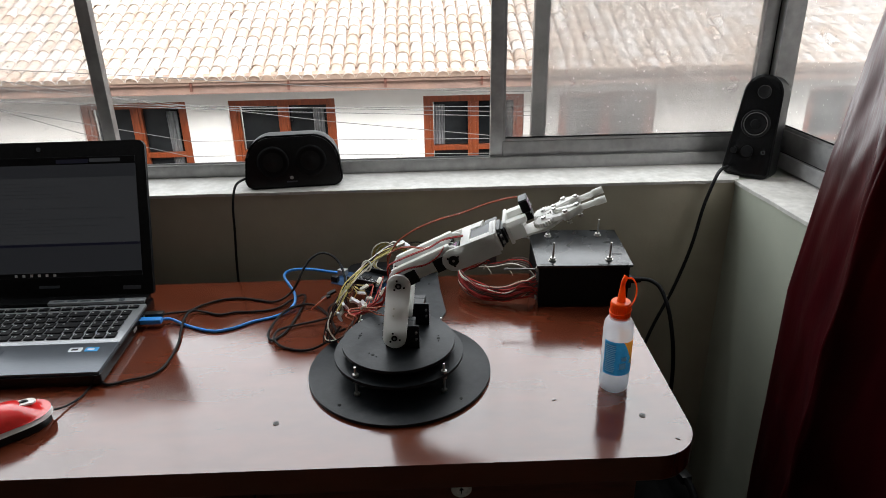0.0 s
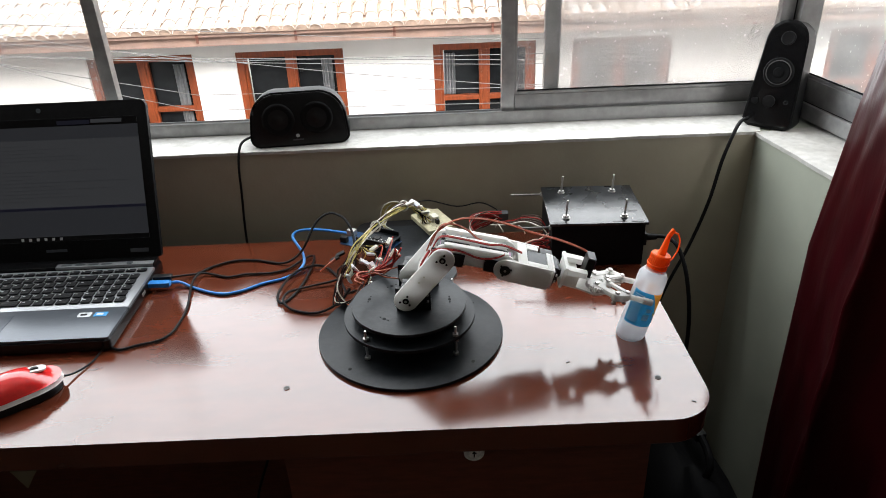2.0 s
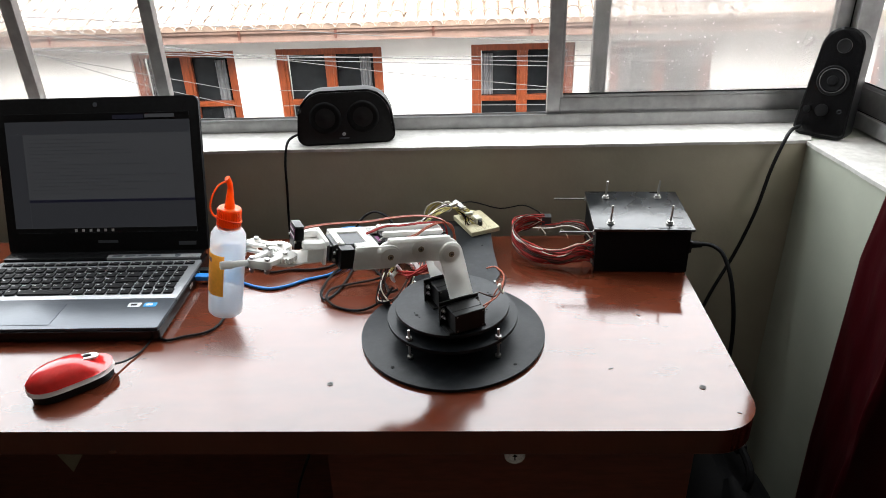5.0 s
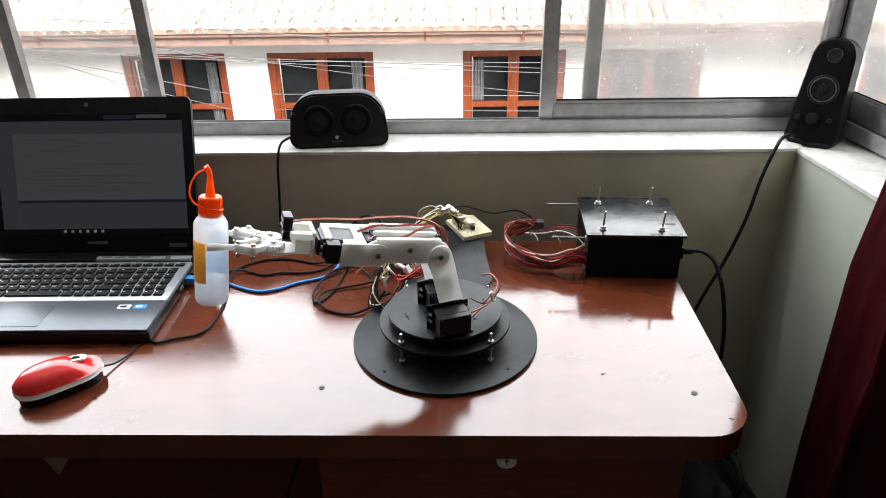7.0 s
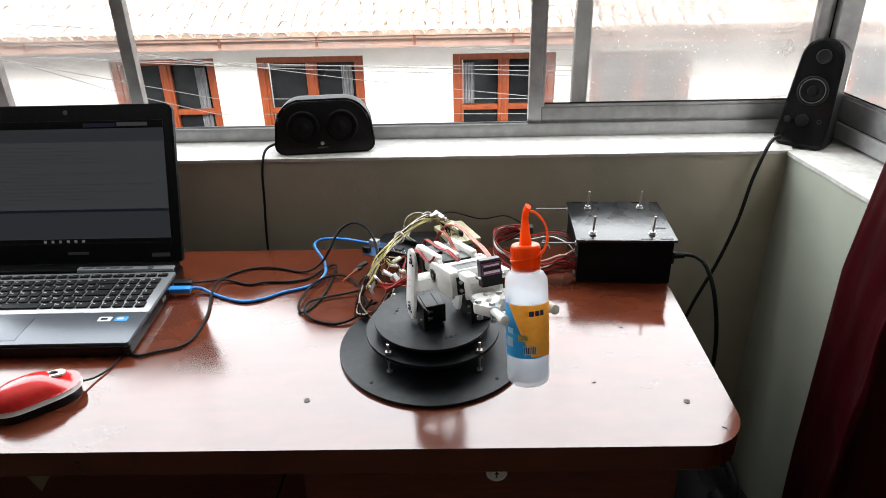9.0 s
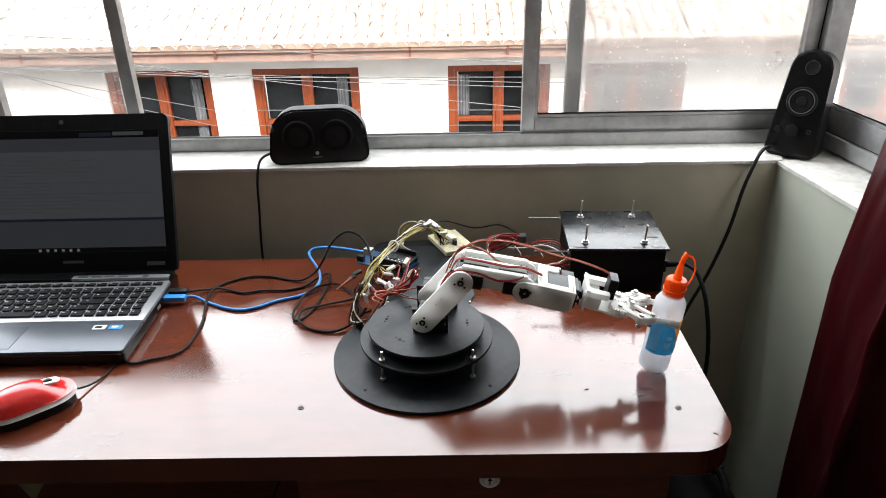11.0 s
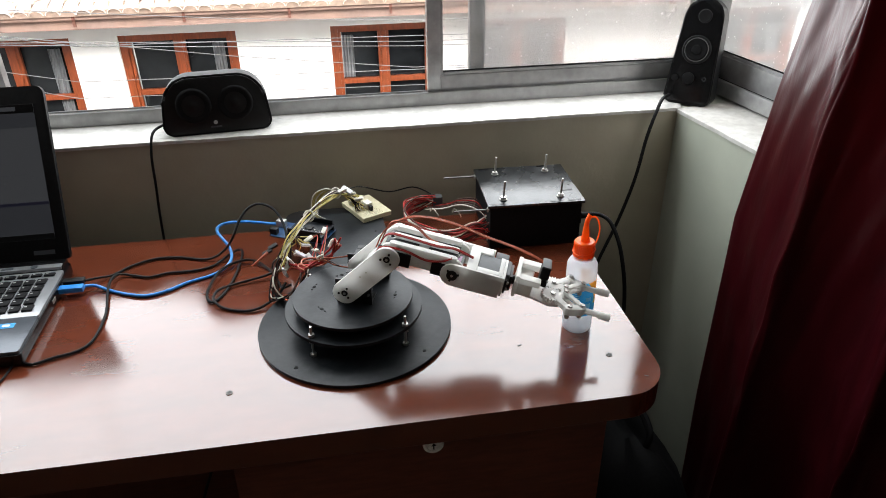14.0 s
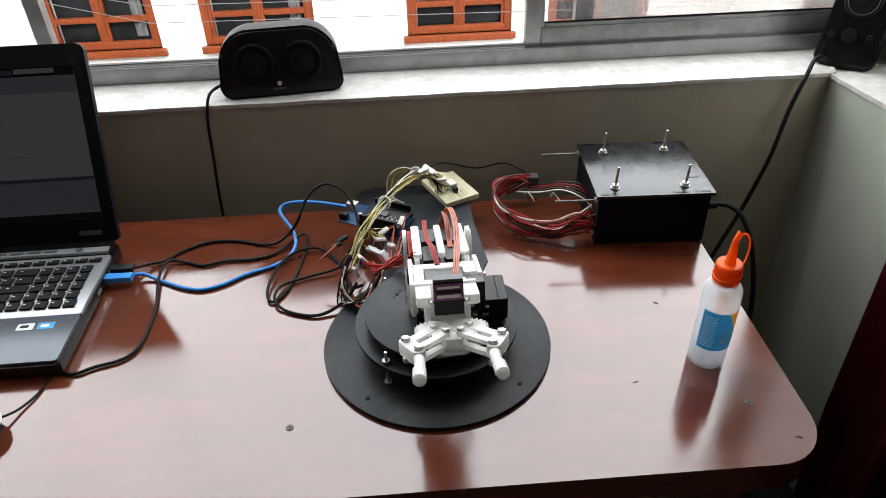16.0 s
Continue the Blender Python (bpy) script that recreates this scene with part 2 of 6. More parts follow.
    "brass": material("dull_brass", (0.3, 0.25, 0.18), 0.45, metal=0.9, scale=200, vary=0.2),
    "lock": material("nickel_lock", (0.82, 0.81, 0.79), 0.4, metal=0.1, scale=200, vary=0.2),
    "screw": material("dark_screw", (0.08, 0.075, 0.07), 0.4, metal=0.8, scale=300, vary=0.3),
    "pane": clear_material("dusty_window_glass", (0.93, 0.925, 0.92), dust=0.1, gloss=0.02, dust_scale=14),
    "pane_grimy": clear_material("grimy_window_glass", (0.98, 0.975, 0.97), dust=0.29, gloss=0.02, dust_scale=10),
    "paper": material("cream_paper", (0.33, 0.29, 0.2), 0.8, scale=60, vary=0.1),
}


def bottle_material():
    m = bpy.data.materials.new("milky_bottle_plastic")
    m.use_nodes = True
    n, l = m.node_tree.nodes, m.node_tree.links
    b = n["Principled BSDF"]
    b.inputs["Base Color"].default_value = (0.95, 0.955, 0.96, 1)
    b.inputs["Roughness"].default_value = 0.32
    b.inputs["Specular IOR Level"].default_value = 0.4
    tr = n.new("ShaderNodeBsdfTransparent")
    tr.inputs["Color"].default_value = (0.9, 0.92, 0.94, 1)
    tl = n.new("ShaderNodeBsdfTranslucent")
    tl.inputs["Color"].default_value = (0.97, 0.975, 0.98, 1)
    a, c = n.new("ShaderNodeMixShader"), n.new("ShaderNodeMixShader")
    co, ns = n.new("ShaderNodeTexCoord"), n.new("ShaderNodeTexNoise")
    ns.inputs["Scale"].default_value = 45
    l.new(co.outputs["Object"], ns.inputs["Vector"])
    mr = n.new("ShaderNodeMapRange")
    mr.inputs["To Min"].default_value, mr.inputs["To Max"].default_value = 0.6, 0.8
    l.new(ns.outputs["Fac"], mr.inputs["Value"])
    l.new(mr.outputs[0], a.inputs[0])
    l.new(b.outputs[0], a.inputs[1])
    l.new(tl.outputs[0], a.inputs[2])
    c.inputs[0].default_value = 0.6
    l.new(a.outputs[0], c.inputs[1])
    l.new(tr.outputs[0], c.inputs[2])
    l.new(c.outputs[0], n["Material Output"].inputs["Surface"])
    return m


def let_through(name, share, color):
    """Let part of the light pass through a thin sheet."""
    n, l = M[name].node_tree.nodes, M[name].node_tree.links
    tl, mx = n.new("ShaderNodeBsdfTranslucent"), n.new("ShaderNodeMixShader")
    tl.inputs["Color"].default_value = (*color, 1)
    mx.inputs[0].default_value = share
    l.new(n["Principled BSDF"].outputs[0], mx.inputs[1])
    l.new(tl.outputs[0], mx.inputs[2])
    l.new(mx.outputs[0], n["Material Output"].inputs["Surface"])


M["bottle"] = bottle_material()
let_through("curtain", 0.23, (0.34, 0.03, 0.04))
let_through("pvc", 0.42, (0.95, 0.95, 0.93))
let_through("label_orange", 0.5, (0.95, 0.4, 0.05))
let_through("label_blue", 0.4, (0.05, 0.4, 0.75))
let_through("cap", 0.45, (1.0, 0.27, 0.025))
let_through("label_pale", 0.6, (0.95, 0.95, 0.92))


# ---------------------------------------------------------------- mesh helpers
def mesh_of(name, bm, mat, smooth=False):
    me = bpy.data.meshes.new(name)
    bmesh.ops.recalc_face_normals(bm, faces=bm.faces)
    bm.to_mesh(me)
    bm.free()
    me.materials.append(mat if not isinstance(mat, str) else M[mat])
    if smooth:
        me.polygons.foreach_set("use_smooth", [True] * len(me.polygons))
        me.set_sharp_from_angle(angle=radians(38))
    return me


def part(name, bm, mat, parent, label="", m=None, smooth=True, kind=""):
    """One bmesh as one mesh object under a thing or a part."""
    ob = new(name, mesh_of(name, bm, mat, smooth))
    ob.parent = parent
    if m is not None:
        ob.matrix_basis = m
    if label or kind:
        tagged(ob, label=label, kind=kind)
    return ob


def thing(name, label, category, m=None, group="", kind=""):
    ob = new(name)
    ob.empty_display_size = 0.05
    if m is not None:
        ob.matrix_basis = m
    return tagged(ob, label, category, group, kind)


def solid(name, bm, mat, label, category, m=None, kind="", group="", smooth=True):
    ob = new(name, mesh_of(name, bm, mat, smooth))
    if m is not None:
        ob.matrix_basis = m
    return tagged(ob, label, category, group, kind)


def bevel(bm, width, segments=2):
    if width > 0:
        bmesh.ops.bevel(bm, geom=list(bm.edges), offset=width, segments=segments, affect="EDGES", profile=0.7, clamp_overlap=True)
    return bm


def box(x0, x1, y0, y1, z0, z1, b=0.0, seg=2, bm=None, m=None):
    one = bmesh.new()
    bmesh.ops.create_cube(one, size=1)
    for v in one.verts:
        v.co = Vector(((x0 + x1) / 2 + v.co.x * (x1 - x0), (y0 + y1) / 2 + v.co.y * (y1 - y0), (z0 + z1) / 2 + v.co.z * (z1 - z0)))
    bevel(one, b, seg)
    return join(bm, one, m)


def join(bm, one, m=None):
    if m is not None:
        one.transform(m)
    if bm is None:
        return one
    me = bpy.data.meshes.new("tmp")
    one.to_mesh(me)
    one.free()
    bm.from_mesh(me)
    bpy.data.meshes.remove(me)
    return bm


def cyl(r, h, seg=24, b=0.0, r2=None, bm=None, m=None):
    """A cylinder on z from 0 to h."""
    one = bmesh.new()
    bmesh.ops.create_cone(one, cap_ends=True, segments=seg, radius1=r, radius2=r if r2 is None else r2, depth=h)
    bmesh.ops.translate(one, verts=one.verts, vec=(0, 0, h / 2))
    if b:
        rims = [e for e in one.edges if abs(e.verts[0].co.z - e.verts[1].co.z) < 1e-6]
        bmesh.ops.bevel(one, geom=rims, offset=b, segments=2, affect="EDGES", profile=0.7)
    return join(bm, one, m)


def lathe(profile, seg=40, bm=None, m=None):
    one = bmesh.new()
    rings = []
    for r, z in profile:
        if r < 1e-6:
            rings.append([one.verts.new((0, 0, z))])
        else:
            rings.append([one.verts.new((r * math.cos(2 * math.pi * i / seg), r * math.sin(2 * math.pi * i / seg), z)) for i in range(seg)])
    for a, c in zip(rings, rings[1:]):
        for i in range(seg):
            j = (i + 1) % seg
            f = [a[i % len(a)], a[j % len(a)], c[j % len(c)], c[i % len(c)]]
            f = list(dict.fromkeys(f))
            if len(f) > 2:
                one.faces.new(f)
    return join(bm, one, m)


def prism(outline, z0, z1, b=0.0, bm=None, m=None):
    """A plate from an outline in the x-y plane."""
    one = bmesh.new()
    lo = [one.verts.new((x, y, z0)) for x, y in outline]
    hi = [one.verts.new((x, y, z1)) for x, y in outline]
    one.faces.new(lo[::-1])
    one.faces.new(hi)
    for i in range(len(lo)):
        j = (i + 1) % len(lo)
        one.faces.new((lo[i], lo[j], hi[j], hi[i]))
    if b:
        rims = [e for e in one.edges if abs(e.verts[0].co.z - e.verts[1].co.z) < 1e-9]
        bmesh.ops.bevel(one, geom=rims, offset=b, segments=2, affect="EDGES", profile=0.7)
    return join(bm, one, m)


def rounded(x0, x1, y0, y1, r, n=6):
    """A rectangle's outline with rounded corners; r one radius or four (from x1,y1 counter-clockwise)."""
    rs = r if isinstance(r, (tuple, list)) else (r,) * 4
    out = []
    for (cx, cy, a), q in zip(((x1, y1, 0), (x0, y1, 90), (x0, y0, 180), (x1, y0, 270)), rs):
        sx, sy = (-1 if cx == x1 else 1), (-1 if cy == y1 else 1)
        for i in range(n + 1):
            t = radians(a + 90 * i / n)
            out.append((cx + sx * q + q * math.cos(t), cy + sy * q + q * math.sin(t)))
    return out


def stadium(length, r, n=12):
    """A bar's outline with round ends: centres at 0 and length on x."""
    return ([(length + r * math.cos(t), r * math.sin(t)) for t in [math.pi * (i / n - 0.5) for i in range(n + 1)]]
            + [(r * math.cos(t), r * math.sin(t)) for t in [math.pi * (i / n + 0.5) for i in range(n + 1)]])


def smooth_line(points, per=6):
    """Catmull-Rom through the points."""
    p = [Vector(q) for q in points]
    p = [p[0] * 2 - p[1]] + p + [p[-1] * 2 - p[-2]]
    out = []
    for i in range(1, len(p) - 2):
        for k in range(per):
            t = k / per
            a, b, c, d = p[i - 1], p[i], p[i + 1], p[i + 2]
            out.append(0.5 * (2 * b + (c - a) * t + (2 * a - 5 * b + 4 * c - d) * t * t + (3 * b - a - 3 * c + d) * t ** 3))
    out.append(p[-2])
    return out


def tube(points, r, seg=8, per=6, bm=None, taper=None):
    line = smooth_line(points, per) if per > 1 else [Vector(q) for q in points]
    one = bm or bmesh.new()
    side = None
    rings = []
    for i, p in enumerate(line):
        d = (line[min(i + 1, len(line) - 1)] - line[max(i - 1, 0)]).normalized()
        if side is None:
            side = d.orthogonal().normalized()
        side = (side - d * side.dot(d)).normalized()
        up = d.cross(side)
        q = r if taper is None else r * (1 + (taper - 1) * i / (len(line) - 1))
        rings.append([one.verts.new(p + (side * math.cos(2 * math.pi * k / seg) + up * math.sin(2 * math.pi * k / seg)) * q) for k in range(seg)])
    for a, c in zip(rings, rings[1:]):
        for k in range(seg):
            one.faces.new((a[k], a[(k + 1) % seg], c[(k + 1) % seg], c[k]))
    one.faces.new(rings[0][::-1])
    one.faces.new(rings[-1])
    return one


def ribbon(points, r, seg=6, per=6):
    """A flat servo lead: three strands side by side in one mesh."""
    bm = bmesh.new()
    for k in (-1, 0, 1):
        tube([(x, y + k * r * 1.9, z + abs(k) * r * 0.3) for x, y, z in points], r, seg, per, bm=bm)
    return bm


def along(axis):
    """Turns z to the named axis."""
    return {"x": pose(0, 0, 0, 0, 90, 0), "y": pose(0, 0, 0, -90, 0, 0), "-y": pose(0, 0, 0, 90, 0, 0), "z": Matrix()}[axis]


def bolt(r=0.0025, h=0.012, head=0.0045, bm=None, m=None):
    bm = cyl(r, h, 8, bm=bm, m=m)
    return cyl(head, 0.0035, 6, bm=bm, m=m)


# ---------------------------------------------------------------- the room
DESK = 0.75
SILL = 0.912
WALL_Y = 0.527
FRAME_Y = 0.632


def build_room():
    solid("wall_north", box(-2.2, 0.854, WALL_Y, 0.74, 0.0, SILL - 0.004, 0.0), "wall", "olive-brown painted wall below the window sill", "wall",
          kind="structure", smooth=False)
    # the slanting east wall starts at the corner and runs towards the room
    east = pose(0.854, WALL_Y, 0, 0, 0, 8)
    solid("wall_east", box(0.0, 0.22, -3.6, 0.26, 0.0, SILL - 0.004), "green_wall", "sage green painted wall below the side window", "wall",
          m=east, kind="structure", smooth=False)
    # sill tops, uneven at their front edges
    rnd = random.Random(4)
    n = 400
    front = [(-2.2 + 3.06 * i / n, WALL_Y - 0.003 + rnd.uniform(-0.0005, 0.0005) - 0.0012 * math.sin(i * 0.31) * math.sin(i * 0.083)) for i in range(n + 1)]
    bm = prism(front + [(0.94, 0.74), (-2.2, 0.74)], SILL - 0.006, SILL)
    solid("window_sill_1", bm, "sill", "chalky white plaster window sill with worn edge", "window sill", kind="structure", smooth=False)
    edge = [(-0.003 + rnd.uniform(-0.0003, 0.0003) + 0.0008 * math.sin(i * 0.37) * math.sin(i * 0.11), -3.6 + 3.6 * i / n) for i in range(n + 1)]
    bm = prism([(0.22, 0.0), *edge[::-1], (0.22, -3.6)], SILL - 0.009, SILL - 0.002)
    solid("window_sill_2", bm, "sill", "chalky white plaster sill of the side window", "window sill", m=east, kind="structure", smooth=False)
    solid("floor", box(-2.2, 1.7, -3.2, 0.74, -0.1, 0.0), "floor", "dark wooden floor in shadow", "floor", kind="structure", smooth=False)
    solid("ceiling", box(-2.2, 1.7, -3.2, 0.78, 2.5, 2.6), "ceiling", "off-white painted ceiling", "ceiling", kind="structure", smooth=False)
    solid("wall_west", box(-2.3, -2.2, -3.2, 0.78, 0.0, 2.5), "far_wall", "brown painted side wall", "wall", kind="structure", smooth=False)
    solid("wall_south", box(-2.3, 1.8, -3.3, -3.2, 0.0, 2.5), "far_wall", "brown painted back wall", "wall", kind="structure", smooth=False)
    solid("lintel_north", box(-2.2, 1.1, 0.6, 0.76, 2.2, 2.5), "wall", "painted wall strip above the window", "wall", kind="structure", smooth=False)
    solid("lintel_east", box(0.0, 0.22, -3.6, 0.26, 2.2, 2.5), "green_wall", "painted wall strip above the side window", "wall", m=east,
          kind="structure", smooth=False)
    # unseen outer walls, added to cut the sky light on the house opposite
    solid("unseen_facade_above", box(-12, 12, 0.62, 0.78, 2.62, 3.3), "plaster", "unseen outer wall above the room, added to block sky light", "wall", kind="structure", smooth=False)
    solid("unseen_facade_below", box(-12, 1.1, 0.745, 0.85, -3.6, SILL - 0.05), "plaster", "unseen outer wall below the window, added to block sky light", "wall", kind="structure", smooth=False)
    solid("unseen_facade_west", box(-12, -2.25, 0.62, 0.78, SILL - 0.008, 2.615), "plaster", "unseen outer wall beside the room, added to block sky light", "wall", kind="structure", smooth=False)
    solid("pier_east", box(0.0, 0.22, -3.6, -1.1, SILL, 2.2), "green_wall", "painted wall pier beside the side window", "wall", m=east,
          kind="structure", smooth=False)


def sash(parent, x0, x1, y, z0, z1, stile=0.026, rail=0.042, depth=0.022, left=True, right=True, glass="pane"):
    """One sliding sash: stiles, rails and a pane, in the window's own x-z plane."""
    if left:
        part("stile", box(x0, x0 + stile, y, y + depth, z0, z1, 0.0015), "alu", parent)
        part("stile_lip", box(x0 + stile, x0 + stile + 0.006, y + 0.004, y + depth - 0.004, z0 + rail, z1, 0.001), "alu", parent)
    if right:
        part("stile", box(x1 - stile, x1, y, y + depth, z0, z1, 0.0015), "alu", parent)
    part("bottom_rail", box(x0 + stile + 0.001, x1 - stile - 0.001, y + 0.001, y + depth - 0.001, z0, z0 + rail, 0.002), "alu", parent)
    part("rail_lip", box(x0 + stile + 0.007, x1 - stile - 0.001, y + 0.004, y + depth - 0.004, z0 + rail, z0 + rail + 0.006, 0.001), "alu", parent)
    part("top_rail", box(x0 + stile + 0.001, x1 - stile - 0.001, y + 0.001, y + depth - 0.001, z1 - rail, z1, 0.002), "alu", parent)
    pane = part("pane", box(x0 + stile, x1 - stile, y + depth / 2 - 0.002, y + depth / 2 + 0.002, z0 + rail, z1 - rail), glass, parent,
                "dusty smeared window glass", smooth=False)
    pane.visible_shadow = False
    part("gasket", box(x0 + stile + 0.007, x1 - stile - 0.002, y + depth / 2 - 0.0045, y + depth / 2 - 0.0022, z0 + rail + 0.0062, z0 + rail + 0.0085), "soft_black", parent,
         "black rubber glazing strip", smooth=False)
    # black strip drawn for the shade in the gap between rail and track
    part("gap_shade_strip", box(x0 + 0.002, x1 - 0.002, y + 0.0035, y + 0.0065, z0 - 0.0035, z0 - 0.0004), "soft_black", parent, smooth=False)


def build_windows():
    w = thing("window_1", "open sliding aluminium window with dusty panes", "window", kind="structure")
    y = FRAME_Y
    # bottom track: outer step and two runners
    part("bottom_track", box(-1.9, 0.965, y + 0.0065, y + 0.075, SILL + 0.0005, SILL + 0.008, 0.001), "alu", w)
    part("track_face", box(-1.9, 0.965, y, y + 0.006, SILL + 0.0005, SILL + 0.027, 0.0015), "alu", w)
    for dy, top in ((0.018, 0.0155), (0.05, 0.012), (0.07, 0.011)):
        part("runner", box(-1.9, 0.955, y + dy, y + dy + 0.004, SILL + 0.0085, SILL + top, 0.0008), "alu", w)
    part("top_track", box(-1.9, 0.965, y, y + 0.075, 2.15, 2.199, 0.002), "alu", w)
    part("corner_post", box(0.945, 0.985, y - 0.012, y + 0.075, SILL + 0.025, 2.15, 0.003), "alu", w)
    sash(w, 0.3635, 0.942, y + 0.011, SILL + 0.0165, 2.148, rail=0.041)
    sash(w, 0.455, 1.0, y + 0.043, SILL + 0.0165, 2.148, rail=0.028, right=False, glass="pane_grimy")
    sash(w, -1.02, -0.4365, y + 0.043, SILL + 0.0165, 2.148, rail=0.028)
    sash(w, -1.3, -0.7, y + 0.011, SILL + 0.0165, 2.148, rail=0.041)
    part("post_seal", box(0.9425, 0.9448, y + 0.012, y + 0.03, SILL + 0.03, 2.148), "soft_black", w, smooth=False)
    # side window, along the slanting wall
    s = thing("window_2", "aluminium side window with dusty glass", "window", m=pose(0.966, 0.63, 0, 0, 0, -82), kind="structure")
    part("bottom_track", box(0.012, 1.7, 0.0, 0.06, SILL + 0.0005, SILL + 0.028, 0.002), "alu", s)
    part("runner", box(0.012, 1.7, -0.006, -0.001, SILL + 0.004, SILL + 0.034, 0.001), "alu", s)
    part("top_track", box(0.03, 1.7, 0.0, 0.06, 2.15, 2.199, 0.002), "alu", s)
    sash(s, -0.025, 0.85, 0.012, SILL + 0.03, 2.148, rail=0.046, left=False, glass="pane_grimy")
    sash(s, 0.8, 1.65, 0.038, SILL + 0.03, 2.148, rail=0.046)


# ---------------------------------------------------------------- across the street
def build_street():
    solid("ground", box(-60, 60, 0.9, 120, -3.7, -3.6), "asphalt", "pale concrete street far below the window", "street", kind="structure", smooth=False)
    b = thing("house", "white plastered house with orange timber windows and clay roof", "house")
    holes = [(-4.05, -2.735), (-2.213, -0.88), (0.231, 1.505), (1.95, 3.19), (5.15, 6.4)]
    top, bottom = -0.49, -1.53
    left = -14.0
    for x0, x1 in holes + [(7.22, 7.22)]:
        part("wall_panel", box(left, x0, 8.0, 8.3, -3.6, -0.2), "plaster", b, smooth=False)
        if x1 > x0:
            part("wall_panel", box(x0, x1, 8.0, 8.3, top, -0.2), "plaster", b, smooth=False)
            part("wall_panel", box(x0, x1, 8.0, 8.3, -3.6, bottom), "plaster", b, smooth=False)
        left = x1
    for k, (x0, x1) in enumerate(holes):
        wood = "timber"
        w = part("window", box(x0, x0 + 0.085, 8.04, 8.14, bottom, top, 0.006), wood, b, "orange varnished timber casement window")
        frame_bars(w, x0, x1, top, bottom, wood)
        mid = x0 + (x1 - x0) * 0.5
        for a, c in ((x0 + 0.16, mid - 0.05), (mid + 0.05, x1 - 0.13)):
            part("pane", box(a - 0.03, c + 0.03, 8.15, 8.158, bottom + 0.05, top - 0.05), "far_glass", w, "dark glass", smooth=False)
        right = k in (0, 1, 4)
        part("net_curtain", drape(x1 - 0.3 if right else x0 + 0.13, 0.14, top - 0.14, bottom + (0.12 if right else 0.38), 8.128), "far_curtain", w, "pale net curtain tied to one side")
        part("sill", box(x0 - 0.05, x1 + 0.05, 7.94, 8.1, bottom - 0.08, bottom, 0.01), wood, w)
    # eave boards
    part("fascia", box(-14, 7.3, 7.55, 7.6, -0.31, -0.16, 0.004), "fascia", b, "brown painted eave board", smooth=False)
    part("gutter", box(-14, 7.3, 7.5, 7.555, -0.2, -0.15, 0.01), "fascia", b, smooth=False)
    part("soffit", box(-14, 7.3, 7.6, 8.05, -0.3, -0.27), "fascia", b, smooth=False)
    for i in range(14):
        x = -7 + 1.13 * i
        part("gutter_bracket", box(x, x + 0.03, 7.49, 7.5, -0.27, -0.16), "timber_dark", b, smooth=False)
    roof = roof_pose()
    part("roof_bed", box(-14, 7.4, 0.0, 5.4, -0.06, -0.012), "tile_bed", b, m=roof, smooth=False)
    part("mortar_bed", box(-11.6, 7.25, -0.05, 0.02, -0.011, 0.058), "tile_bed", b, "pale mortar under the lowest tiles", m=roof, smooth=False)
    part("back_slope", box(-14, 7.4, 5.2, 5.4, -3.0, -0.07), "plaster", b, m=roof, smooth=False)
    part("end_wall", box(7.0, 7.22, 8.31, 12.6, -3.6, -0.1), "plaster", b, smooth=False)
    nb = thing("neighbour_house", "pale plastered house with a low clay tile roof", "house")
    part("wall_panel", box(9.3, 16.0, 13.4, 13.7, -3.6, 2.2), "plaster", nb, smooth=False)
    part("wall_panel", box(7.6, 10.3, 9.4, 9.6, -3.6, -2.95), "plaster", nb, smooth=False)
    low = pose(0, 9.2, -2.95, 25.0, 0, 0)
    part("roof_bed", box(7.5, 10.6, 0.0, 4.5, -0.06, -0.012), "tile_bed", nb, m=low, smooth=False)
    mesh = mesh_of("roof_tile", tile_bm(), "tile", True)
    rnd = random.Random(31)
    for r in range(18):
        for c in range(19):
            o = new("roof_tile", mesh)
            o.parent = nb
            o.matrix_basis = low @ pose(7.6 + 0.156 * c + rnd.uniform(-0.006, 0.006), 0.232 * r + rnd.uniform(-0.01, 0.01), 0.0, 0, 0, rnd.uniform(-1, 1))
    for path in ([(-12.0, 5.0, 0.95), (-3.28, 5.0, 0.451), (-2.11, 5.0, 0.368), (-0.52, 5.0, 0.24), (0.84, 5.0, 0.17), (14.0, 5.0, -0.04)],
                 [(-12.0, 5.0, 0.65), (-3.31, 5.0, 0.192), (-2.3, 5.0, 0.126), (-0.95, 5.0, 0.047), (0.85, 5.0, -0.034), (14.0, 5.0, -0.24)],
                 [(-12.0, 5.0, 0.62), (-3.31, 5.0, 0.201), (-2.29, 5.0, 0.139), (-0.95, 5.0, 0.083), (0.85, 5.0, 0.003), (14.0, 5.0, -0.21)],
                 [(-12.0, 5.0, 1.25), (-2.28, 5.0, 0.194), (-1.33, 5.0, 0.065), (-0.54, 5.0, -0.047), (0.86, 5.0, -0.208), (14.0, 5.0, -0.42)],
                 [(-12.0, 5.0, 1.68), (-3.26, 5.0, 0.371), (-2.37, 5.0, 0.205), (-1.7, 5.0, 0.088), (14.0, 5.0, -0.16)],
                 [(-12.0, 5.0, 2.51), (-3.37, 5.0, 0.161), (-2.63, 5.0, -0.091), (-1.77, 5.0, -0.314), (14.0, 5.0, -0.57)],
                 [(-12.0, 5.0, 1.61), (-3.28, 5.0, 0.136), (-2.66, 5.0, 0.005), (-1.74, 5.0, -0.184), (14.0, 5.0, -0.44)]):
        solid("overhead_wire", tube(path, 0.0032, 5, 1), "steel_wire", "thin dark overhead wire sagging across the street", "overhead wire",
              group="overhead wires")


